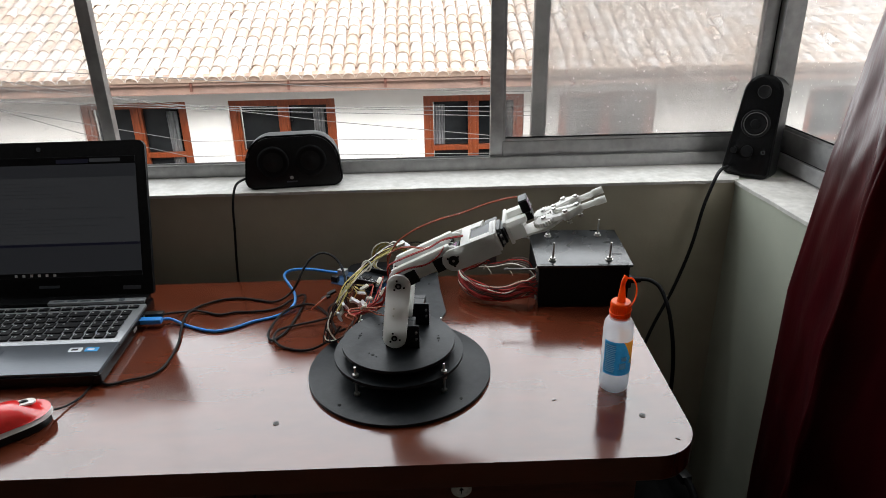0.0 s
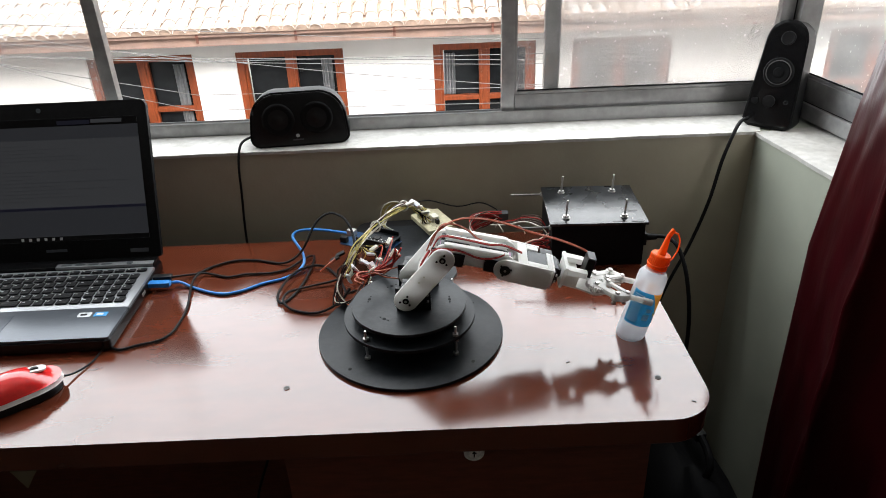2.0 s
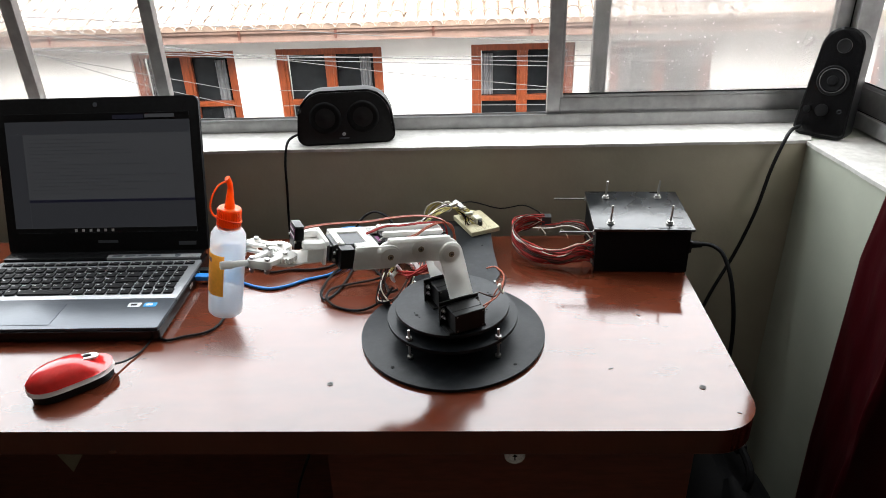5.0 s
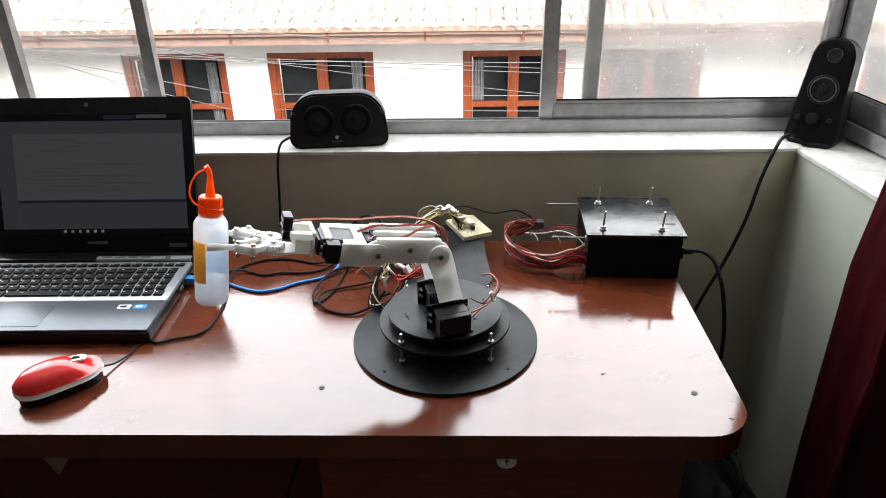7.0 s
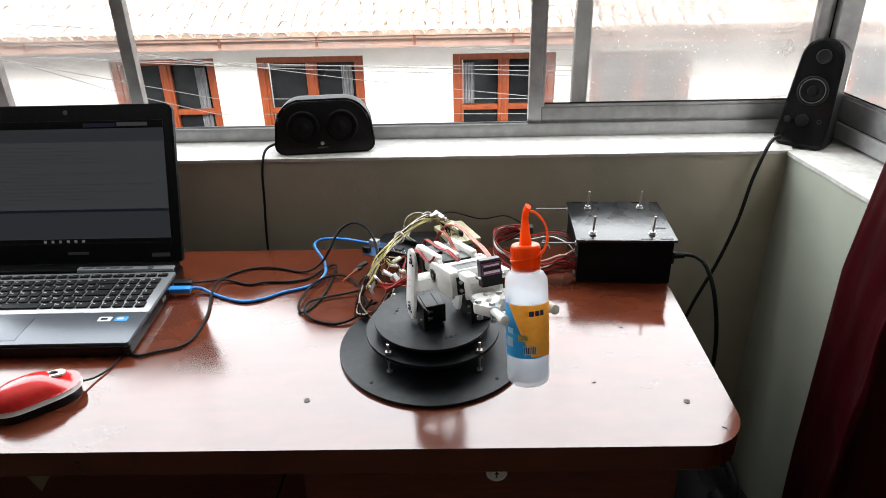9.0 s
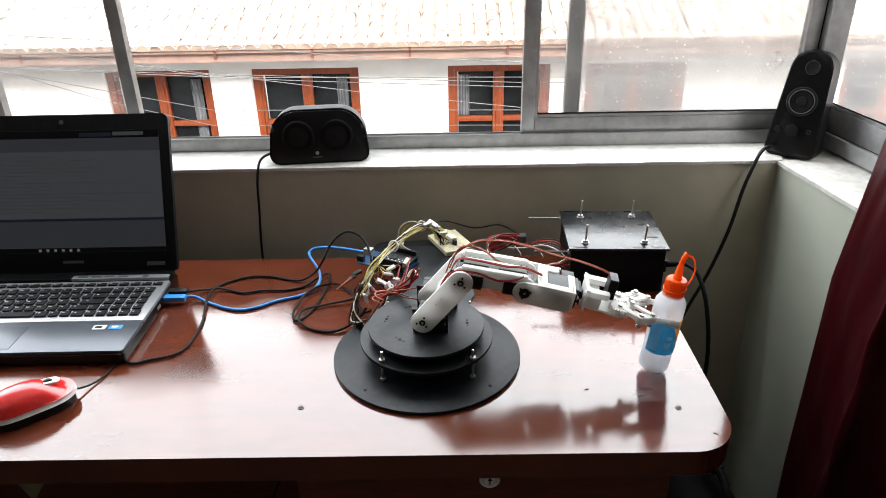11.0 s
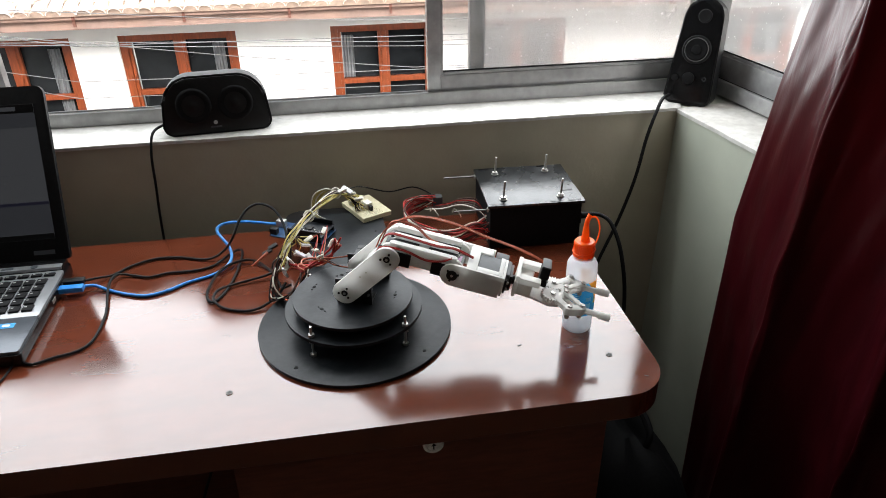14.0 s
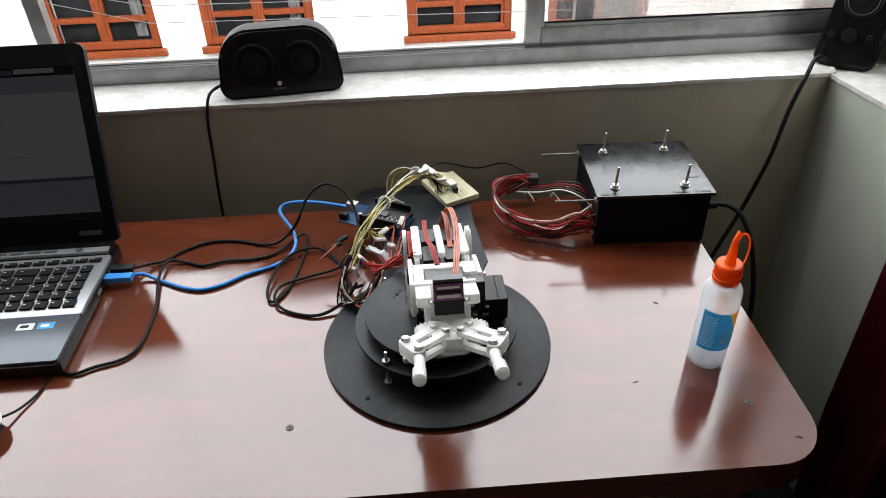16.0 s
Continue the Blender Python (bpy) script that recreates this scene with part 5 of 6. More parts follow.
    for y in (-0.0145, 0.0145):
        part("ear_screw", cyl(0.0016, 0.0025, 10, 0.0003, m=pose(0.0415, y, 0.0198, 0, 90, 0)), "steel", gs)
    st = part("servo_sticker", box(0.0431, 0.0434, -0.0112, 0.0112, 0.0215, 0.0355), "purple", gs, "purple printed sticker", smooth=False)
    part("sticker_print", box(0.0435, 0.0437, -0.009, 0.009, 0.0315, 0.0335), "label_pale", st, smooth=False)
    part("sticker_print", box(0.0435, 0.0437, -0.0095, 0.0095, 0.0235, 0.0262), "label_pale", st, smooth=False)
    part("sticker_band", box(0.0435, 0.0437, -0.0105, 0.0105, 0.0272, 0.0305), "black", st, smooth=False)
    for sgn, nm in ((1, "left"), (-1, "right")):
        gear = ARM["gear_" + nm] = part("gear_link", gear_bm(sgn), "pvc", g)
        part("gear_bolt", bolt(0.0018, 0.017, 0.0036, m=pose(0, 0, -0.011)), "steel", gear)
        part("nut", cyl(0.0034, 0.003, 6, 0.0004, m=pose(0, 0, 0.0035)), "steel", gear)
        lb = prism(stadium(LINK, 0.0032), 0.0, 0.0035, 0.0008)
        prism(stadium(LINK, 0.0032), -0.0095, -0.006, 0.0008, bm=lb)
        lk = ARM["link_" + nm] = part("finger_link", lb, "pvc", g, "pair of slim white links")
        part("link_bolt", bolt(0.0016, 0.018, 0.0034, m=pose(0, 0, -0.012)), "steel", lk)
        part("nut", cyl(0.0034, 0.0028, 6, 0.0004, m=pose(0, 0, 0.0038)), "steel", lk)
        fb = prism(stadium(0.02, 0.0056), -0.0052, 0.0052, 0.0018, m=pose(-0.001, 0, 0, 0, 0, -sgn * 24))
        tube([(0.008, -sgn * 0.0035, 0), (0.018, -sgn * 0.0075, 0), (0.03, -sgn * 0.008, 0), (0.052, -sgn * 0.006, 0)], 0.0042, 12, 4, bm=fb)
        tube([(0.041, -sgn * 0.0068, 0), (0.044, -sgn * 0.0066, 0), (0.05, -sgn * 0.0061, 0), (0.0555, -sgn * 0.0057, 0)], 0.0051, 12, 2, bm=fb)
        fi = ARM["finger_" + nm] = part("finger", fb, "pvc", g, "white printed finger with a thicker rounded tip")
        for x, y in ((0.0, 0.0), (0.017, -sgn * 0.0087)):
            part("finger_bolt", bolt(0.0017, 0.021, 0.0036, m=pose(x, y, -0.0125)), "steel", fi)
            part("nut", cyl(0.0036, 0.003, 6, 0.0004, m=pose(x, y, 0.0055)), "steel", fi)


def gear_bm(sgn):
    n = 22
    out = []
    for i in range(n * 4):
        r = 0.0158 if i % 4 in (1, 2) else 0.0128
        t = 2 * math.pi * i / (n * 4)
        out.append((r * math.cos(t), r * math.sin(t)))
    bm = prism(out, -0.003, 0.0032)
    prism(stadium(LINK, 0.0044), -0.0026, 0.0038, 0.0008, bm=bm)
    return bm


# joint angles by time: turntable, shoulder, forearm, wrist, gripper roll, half opening (m)
JOINTS = [
    (0.0, -7.1, 83.6, 27.2, 24.1, 0, 0.016), (0.5, -4.1, 76.9, 16.0, 13.6, 0, 0.026), (1.0, -5.3, 55.5, -4.4, -6.4, 0, 0.03),
    (1.5, -7.1, 44.7, -13.3, -13.9, 0, 0.026), (2.0, -4.4, 50.2, -11.7, -15.0, 0, 0.025), (2.5, -4.3, 68.7, 8.7, 1.7, 0, 0.025),
    (3.0, -7.8, 76.5, 9.8, 8.4, 0, 0.025), (3.5, -50.3, 79.5, 12.0, 8.2, 0, 0.025), (4.0, -91.7, 78.5, 11.8, 9.6, 0, 0.025),
    (4.2, -106.0, 78.0, 11.0, 10.5, 0, 0.025), (4.8, -145.0, 78.0, 10.5, 10.5, 0, 0.025), (5.3, -160.5, 78.5, 10.0, 10.0, 0, 0.025),
    (5.7, -161.0, 78.5, 9.5, 9.5, 45, 0.025), (6.1, -161.0, 79.0, 9.1, 9.3, 84, 0.025),
    (6.3, -160.8, 79.1, 9.1, 9.3, 78, 0.025), (6.5, -160.1, 78.0, 11.2, 11.4, 64, 0.025), (7.0, -160.8, 78.5, 10.7, 11.8, 4, 0.025),
    (7.5, -162.0, 80.0, 13.0, 12.2, 2, 0.025), (8.0, -142.4, 78.6, 18.2, 15.6, 4, 0.025), (8.5, -107.0, 78.0, 14.5, 15.2, 2, 0.025),
    (9.0, -70.0, 78.0, 15.0, 15.8, 0, 0.025), (9.2, -54.0, 78.0, 14.0, 14.4, 0, 0.025), (9.6, -25.0, 77.0, 12.0, 12.0, 0, 0.025),
    (10.0, -9.0, 74.0, 9.0, 8.0, 0, 0.025), (10.4, -6.8, 68.0, 5.0, 2.0, 0, 0.025), (10.9, -6.6, 53.0, -7.0, -10.0, 0, 0.025),
    (11.3, -6.6, 46.0, -11.5, -14.0, 0, 0.026), (11.5, -6.6, 48.8, -8.4, -12.8, 0, 0.028), (12.0, -6.0, 66.9, 9.1, 2.5, 0, 0.03),
    (12.5, -5.2, 82.8, 20.6, 17.2, 0, 0.03), (13.0, -16.8, 70.9, 9.7, 9.2, 0, 0.03), (13.5, -17.5, 52.0, -10.3, -11.2, 0, 0.03),
    (14.0, -20.0, 43.7, -11.4, -12.1, 0, 0.027), (14.5, -20.3, 56.7, -6.0, -6.5, 0, 0.027), (15.0, -20.6, 75.6, 13.3, 8.4, 0, 0.027),
    (15.3, -27.0, 79.0, 15.0, 12.0, 0, 0.027), (15.5, -48.4, 80.0, 15.4, 12.4, 0, 0.027), (15.7, -63.0, 79.0, 16.0, 15.2, 0, 0.027),
    (16.0, -88.9, 78.0, 16.0, 18.0, 0, 0.027),
]


def joints(t):
    """The joint angles at t, smooth and without overshoot between the rows."""
    k = max(i for i in range(len(JOINTS)) if JOINTS[i][0] <= t + 1e-6)
    if k == len(JOINTS) - 1:
        return JOINTS[-1][1:]
    a, b = JOINTS[k], JOINTS[k + 1]
    h = b[0] - a[0]
    s = (t - a[0]) / h
    out = []
    for c in range(1, 7):
        def slope(i):
            if i <= 0 or i >= len(JOINTS) - 1:
                return 0.0
            p, q, r = JOINTS[i - 1], JOINTS[i], JOINTS[i + 1]
            u, v = (q[c] - p[c]) / (q[0] - p[0]), (r[c] - q[c]) / (r[0] - q[0])
            return 0.0 if u * v <= 0 else 2 * u * v / (u + v)
        m0, m1 = slope(k) * h, slope(k + 1) * h
        out.append((2 * s ** 3 - 3 * s * s + 1) * a[c] + (s ** 3 - 2 * s * s + s) * m0 + (3 * s * s - 2 * s ** 3) * b[c] + (s ** 3 - s * s) * m1)
    return out


def arm_poses(t):
    """The poses of the arm's parts in its own space, at t."""
    yaw, a, b, c, roll, gap = joints(t)
    turn = pose(0, 0, 0, 0, 0, yaw)
    ra, rb, rc = radians(a), radians(b), radians(c)
    s = Vector((0, 0, S_Z - DESK))
    e = s + Vector((L1 * math.cos(ra), 0, L1 * math.sin(ra)))
    w = e + Vector((L2 * math.cos(rb), 0, L2 * math.sin(rb)))
    h = w + Vector((LH * math.cos(rc), 0, LH * math.sin(rc)))
    wide = max(0.0, gap - 0.025)
    th = math.asin(min(max((gap + wide - 0.006) / LINK, 0.0), 0.98))
    out = {"turret": turn,
           "shoulder_link": turn @ Matrix.Translation(s) @ pose(0, 0, 0, 0, -a, 0),
           "forearm": turn @ Matrix.Translation(e) @ pose(0, 0, 0, 0, -b, 0),
           "wrist": turn @ Matrix.Translation(w) @ pose(0, 0, 0, 0, -c, 0),
           "gripper": turn @ Matrix.Translation(h) @ pose(0, 0, 0, 0, -c, 0) @ pose(0, 0, 0, roll, 0, 0)}
    for sgn, nm in ((1, "left"), (-1, "right")):
        deg = math.degrees(th) * sgn
        out["gear_" + nm] = pose(GEAR_X, sgn * 0.0142, 0.0, 0, 0, deg)
        out["link_" + nm] = pose(GEAR_X + 0.017, sgn * 0.0055, 0.0036, 0, 0, deg)
        out["finger_" + nm] = pose(GEAR_X + LINK * math.cos(th), sgn * (0.0142 + LINK * math.sin(th)), 0.0, 0, 0, -sgn * 1100 * wide)
    return out


# ---------------------------------------------------------------- bottle
BOTTLE = {}
REST = (0.4965, 0.062)


def build_bottle():
    b = BOTTLE["ob"] = thing("glue_bottle", "translucent glue bottle with an orange nozzle cap and blue label", "bottle", m=pose(REST[0], REST[1], DESK, 0, 0, 20))
    part("bottle_body", lathe([(0.0, 0.001), (0.02, 0.0005), (0.0228, 0.003), (0.0238, 0.008), (0.0238, 0.104), (0.0232, 0.111), (0.0195, 0.117), (0.0165, 0.119), (0.0165, 0.124),
         (0.0155, 0.124), (0.0155, 0.119), (0.022, 0.11), (0.0228, 0.104), (0.0228, 0.01), (0.0, 0.004)], 48), "bottle", b, "milky translucent plastic body")
    part("glue_fill", lathe([(0.0, 0.0045), (0.0215, 0.0065), (0.0224, 0.012), (0.0224, 0.03), (0.0, 0.03)], 36), "bottle", b)
    # wrapped label: blue with an orange corner
    def wrap(a0, a1, z0, z1, r, n=26, cut=None, below=False):
        bm = bmesh.new()
        lo, hi = [], []
        for i in range(n + 1):
            u = i / n
            t = radians(a0 + (a1 - a0) * u)
            part_z = z0 if cut is None else z1 - (z1 - z0) * max(0.02, min(0.98, cut(u)))
            lo.append(bm.verts.new((r * math.cos(t), r * math.sin(t), z0 if below else part_z)))
            hi.append(bm.verts.new((r * math.cos(t), r * math.sin(t), part_z if below else z1)))
        for i in range(n):
            bm.faces.new((lo[i], lo[i + 1], hi[i + 1], hi[i]))
        return bm
    def slant(u):
        return 1.15 * (u / 0.75) ** 1.1

    lab = part("label", wrap(-178, -100, 0.033, 0.089, 0.02405, 30), "label_blue", b, "blue printed label")
    part("label_front", wrap(-100, 0, 0.033, 0.089, 0.02405, 40, cut=slant, below=True), "label_blue", lab)
    part("label_corner", wrap(-100, 0, 0.033, 0.089, 0.0242, 40, cut=slant), "label_orange", lab, "orange corner of the label")
    part("label_corner", wrap(0, 50, 0.033, 0.089, 0.0242, 20), "label_orange", lab, "orange side of the label")
    for i in range(15):
        part("small_print", wrap(-170, -132 + (i * 7 % 5), 0.0385 + 0.0031 * i, 0.0397 + 0.0031 * i, 0.02425, 8), "label_pale", lab)
    part("badge", wrap(-106, -84, 0.058, 0.064, 0.02435, 8), "label_pale", lab)
    part("badge", wrap(-112, -86, 0.044, 0.054, 0.02435, 8), "label_pale", lab)
    for i, (a0, a1) in enumerate(((-50, -43), (-40, -27), (-24, -12), (-9, 2))):
        part("brand_bar", wrap(a0, a1, 0.0775, 0.083, 0.0244, 5), "label_ink" if i else "label_orange", lab)
    part("badge", wrap(-70, -42, 0.0515, 0.0585, 0.0244, 8), "label_yellow", lab, "small yellow badge")
    part("badge", wrap(-66, -46, 0.0535, 0.0565, 0.02455, 8), "label_pale", lab)
    for i in range(7):
        part("code_bar", wrap(-54 + 4.6 * i, -52.2 + 4.6 * i + (i % 3) * 0.6, 0.0385, 0.0455, 0.02455, 2), "label_ink", lab)
    part("price_code", wrap(-56, -20, 0.037, 0.0465, 0.0244, 10), "label_pale", lab)
    cap = part("cap", lathe([(0.0, 0.146), (0.0165, 0.146), (0.0178, 0.1445), (0.018, 0.122), (0.0168, 0.1205), (0.0, 0.1205)], 40), "cap", b, "orange ribbed cap")
    bm = bmesh.new()
    for i in range(30):
        t = 2 * math.pi * i / 30
        box(-0.0006, 0.0006, -0.0007, 0.0007, 0.123, 0.143, bm=bm, m=pose(0.018 * math.cos(t), 0.018 * math.sin(t), 0, 0, 0, math.degrees(t)))
    part("cap_ribs", bm, "cap", cap)
    part("nozzle", lathe([(0.008, 0.1455), (0.0072, 0.15), (0.0042, 0.172), (0.0036, 0.176), (0.0, 0.176)], 24), "cap", cap)
    part("nozzle_tip", tube([(0, 0, 0.171), (0.001, 0, 0.1765), (0.0035, 0, 0.181), (0.0062, 0, 0.185)], 0.0042, 12, 4), "cap", cap)
    part("tether", tube([(0.0055, 0.0, 0.181), (0.02, 0.002, 0.178), (0.031, 0.004, 0.167), (0.034, 0.003, 0.153), (0.028, 0.0, 0.141), (0.0188, -0.003, 0.1345)], 0.0014, 8), "cap", cap)
    part("tether_ring", tube([(0.0188 * math.cos(radians(q)), 0.0188 * math.sin(radians(q)), 0.1315 + 0.003 * math.cos(radians(q))) for q in range(0, 361, 20)], 0.0012, 8, 2), "cap", cap)

    slim = Matrix.Diagonal((0.91, 0.91, 1.0, 1.0))
    narrow = Matrix.Diagonal((0.8, 0.8, 1.0, 1.0))
    for o in b.children_recursive:
        o.data.transform(narrow if o == cap or o.parent == cap else slim)


# how the bottle sits between the fingers: time, forward, up (m), swing and lean (degrees)
GRIP = [(1.5, 0.013, -0.003, -0.5, -2.8), (2.0, 0.0145, -0.003, -0.5, -2.8), (2.5, 0.0075, -0.003, 0.2, -4.0), (3.0, 0.008, 0.0, -1.7, -0.6), (3.5, 0.0, 0.0, 1.5, -1.0),
        (4.0, 0.0, 0.001, -2.0, -1.7), (4.8, 0.004, -0.002, -1.5, 0.0), (6.5, 0.0105, -0.0076, -1.5, 2.5), (7.0, 0.0045, -0.0095, 3.2, 1.9), (7.5, 0.006, -0.006, 0.5, 2.5),
        (8.0, 0.008, -0.0018, -3.1, 3.2), (8.5, 0.001, 0.004, -1.1, -2.0), (9.0, -0.004, 0.002, 2.0, -3.0), (9.8, 0.006, 0.0, 0.5, -1.5), (11.3, 0.013, -0.003, -0.5, -2.8)]


def grip(t):
    t = min(max(t, GRIP[0][0]), GRIP[-1][0])
    k = max(i for i in range(len(GRIP) - 1) if GRIP[i][0] <= t)
    a, b = GRIP[k], GRIP[k + 1]
    u = (t - a[0]) / (b[0] - a[0])
    u = u * u * (3 - 2 * u)
    dx, dz, swing, lean = [a[c] + (b[c] - a[c]) * u for c in range(1, 5)]
    return pose(0.122 + dx, 0.0, -0.079 + dz) @ pose(0, 0, 0, 0, swing, 0) @ pose(0, 0, 0, lean, 0, 0) @ pose(0, 0, 0, 0, 0, 20)


def bottle_pose(t):
    rest = pose(REST[0], REST[1], DESK, 0, 0, 20)
    arm = pose(BASE[0], BASE[1], DESK)
    held = arm @ arm_poses(t)["gripper"] @ grip(t)
    k = 0.0
    if 1.1 < t <= 1.5:
        k = (t - 1.1) / 0.4
    elif 1.5 < t < 10.8:
        k = 1.0
    elif 10.8 <= t < 11.3:
        k = (11.3 - t) / 0.5
    k = k * k * (3 - 2 * k)
    if k in (0.0, 1.0):
        return held if k else rest
    q = rest.to_quaternion().slerp(held.to_quaternion(), k)
    return Matrix.LocRotScale(rest.translation.lerp(held.translation, k), q, None)


# ---------------------------------------------------------------- electronics behind the arm
def build_electronics():
    a = thing("microcontroller", "blue circuit board with black headers and metal usb socket", "circuit board", m=pose(0.098, 0.352, 0.7895, 0, 0, -28))
    part("board", box(-0.05, 0.05, -0.0265, 0.0265, 0.002, 0.0036, 0.0003), "pcb", a)
    part("shield", box(-0.018, 0.05, -0.026, 0.026, 0.013, 0.0146, 0.0003), "black_plate", a)
    part("usb_socket", box(-0.056, -0.04, 0.006, 0.018, 0.0036, 0.0146, 0.0005), "steel", a)
    part("power_jack", box(-0.052, -0.039, -0.022, -0.013, 0.0036, 0.014, 0.0008), "black", a)
    for y in (-0.024, 0.024):
        part("pin_header", box(-0.016, 0.048, y - 0.0015, y + 0.0015, 0.0036, 0.0128), "black", a, smooth=False)
        part("pin_header", box(-0.014, 0.046, y - 0.0015, y + 0.0015, 0.0148, 0.023), "black", a, smooth=False)
    part("chip", box(0.008, 0.02, -0.006, 0.006, 0.0147, 0.0165), "gloss_black", a, smooth=False)
    part("crystal", box(-0.03, -0.02, -0.003, 0.001, 0.0037, 0.0075, 0.001), "steel", a)
    bm = bmesh.new()
    for i in range(22):
        box(-0.0008, 0.0008, -0.0008, 0.0008, 0.0148, 0.0162, bm=bm, m=pose(-0.01 + 0.0026 * i, -0.016 + 0.006 * (i % 3), 0))
    part("solder_points", bm, "steel", a, smooth=False)
    b = thing("breadboard", "ivory plastic breadboard with central groove", "breadboard", m=pose(0.213, 0.425, 0.7895, 0, 0, 25))
    part("board", box(-0.029, 0.029, -0.042, 0.042, 0.0, 0.0085, 0.001), "ivory", b)
    part("groove", box(-0.0015, 0.0015, -0.04, 0.04, 0.0086, 0.0089), "paper", b, smooth=False)
    bm = bmesh.new()
    for i in range(22):
        for j in range(10):
            x = -0.0155 + 0.0025 * j + (0.0065 if j > 4 else 0.0)
            box(x - 0.0004, x + 0.0004, -0.0375 + 0.0035 * i, -0.0367 + 0.0035 * i, 0.0086, 0.0088, bm=bm)
    part("contact_holes", bm, "wire_brown", b, smooth=False, kind="stuff")
    part("jumper_plug", box(-0.006, 0.006, -0.014, 0.004, 0.009, 0.02, 0.001), "wire_white", b)
    part("jumper_plug", box(-0.004, 0.002, -0.024, -0.016, 0.009, 0.018, 0.001), "black", b)
    part("tape_roll_face", cyl(0.018, 0.008, 28, 0.001, m=pose(-0.006, 0.02, 0.009)), "ivory", b)
    p = thing("black_case_lid", "rounded flat black plastic piece behind the board", "plastic piece", m=pose(0.135, 0.434, DESK))
    part("plate", prism(rounded(-0.07, 0.06, -0.03, 0.03, 0.024), 0.001, 0.03, 0.004), "black", p)
    # jumper harness: a raised bundle of thin wires with ties
    rnd = random.Random(12)
    h = thing("jumper_harness", "bundle of yellow white and grey jumper wires with ties", "wires")
    cols = ["wire_yellow"] * 6 + ["wire_white"] * 6 + ["wire_brown"] * 4 + ["cable_black"] * 4
    for i, c in enumerate(cols):
        def j(s):
            return rnd.uniform(-s, s)
        path = [(0.07 + j(0.012), 0.24 + j(0.012), 0.806 + j(0.008)), (0.085 + j(0.006), 0.27 + j(0.006), 0.83 + j(0.006)), (0.112 + j(0.004), 0.318 + j(0.004), 0.84 + j(0.004)),
                (0.142 + j(0.005), 0.362 + j(0.005), 0.848 + j(0.005)), (0.168 + j(0.005), 0.398 + j(0.005), 0.842 + j(0.005)), (0.192 + j(0.01), 0.412 + j(0.01), 0.822 + j(0.008)),
                (0.2 + j(0.012), 0.41 + j(0.012), 0.80)]
        part("wire", tube(path, 0.0011, 6, 5), c, h)
    for i in range(7):
        r0 = 0.016 + 0.0022 * i
        path = [(0.164, 0.395, 0.842), (0.15 - 0.001 * i, 0.4, 0.843 + r0 * 0.25), (0.134 - 0.002 * i, 0.4, 0.832 + 0.0015 * i), (0.127 - 0.002 * i, 0.395, 0.815), (0.125, 0.385, 0.808 - 0.001 * i), (0.14, 0.38, 0.8)]
        part("wire", tube(path, 0.0011, 6, 5), ("wire_yellow", "wire_white")[i % 3 == 0], h)
    for x, y, z in ((0.113, 0.318, 0.841), (0.16, 0.388, 0.846)):
        t = part("cable_tie", tube([(x + 0.008 * math.cos(q), y + 0.004 * math.sin(q), z + 0.008 * math.sin(q)) for q in [i * 0.7 for i in range(10)]], 0.0016, 6, 2), "wire_white", h)
        part("tie_tail", tube([(x + 0.006, y - 0.002, z), (x + 0.016, y - 0.004, z + 0.006)], 0.001, 6, 2), "wire_white", t)
    # loose pigtails and plugs that fall between board and base
    for i, c in enumerate(["cable_black"] * 4 + ["wire_brown"] * 3 + ["wire_orange"] * 2 + ["wire_white"] * 2):
        def j(s):
            return rnd.uniform(-s, s)
        path = [(0.075 + j(0.012), 0.255 + j(0.01), 0.805), (0.06 + j(0.01), 0.235 + j(0.01), 0.8 + j(0.01)), (0.052 + j(0.008), 0.205 + j(0.012), 0.775 + j(0.01)), (0.06 + j(0.01), 0.198 + j(0.01), 0.764),
                (0.085 + j(0.008), 0.185 + j(0.01), 0.775), (0.1 + j(0.008), 0.215 + j(0.01), 0.797)]
        part("wire", tube(path, 0.0012, 6, 5), c, h)
    for x, y, z, a1, c in ((0.092, 0.262, 0.802, -40, "wire_white"), (0.108, 0.248, 0.8, -30, "wire_white"), (0.074, 0.232, 0.797, 60, "wire_white"), (0.12, 0.262, 0.806, -60, "wire_white"), (0.172, 0.385, 0.852, 20, "wire_white"), (0.188, 0.395, 0.84, -50, "wire_white"), (0.2, 0.4, 0.826, -20, "wire_white"), (0.135, 0.3, 0.82, 70, "wire_white"), (0.11, 0.28, 0.818, 35, "wire_white"), (0.052, 0.28, 0.81, 25, "cable_black"),
                           (0.043, 0.272, 0.805, 20, "cable_black")):
        part("plug", box(-0.008, 0.008, -0.0032, 0.0032, -0.0022, 0.0022, 0.0006, m=pose(x, y, z, 10, -15, a1)), c, h)
        if c == "wire_white" and x < 0.15:
            dx, dy = 0.009 * math.cos(radians(a1)), 0.009 * math.sin(radians(a1))
            for k, tint in ((0, "wire_yellow"), (1, "wire_brown")):
                part("wire", tube([(x - dx, y - dy, z), (x - 2 * dx, y - 2 * dy, z + 0.006), (0.5 * (x + 0.088) - 0.004 * k, 0.5 * (y + 0.27), 0.82), (0.088 + 0.003 * k, 0.272, 0.829)], 0.0009, 6, 5), tint, h)
                part("wire", tube([(x + dx, y + dy, z), (x + 2 * dx, y + 2 * dy, z - 0.003), (0.5 * (x + 0.118) + 0.005 * k, 0.5 * (y + 0.208), 0.803), (0.118 + 0.003 * k, 0.21, 0.811)], 0.0009, 6, 5),
                     ("wire_red", "wire_orange")[k], h)
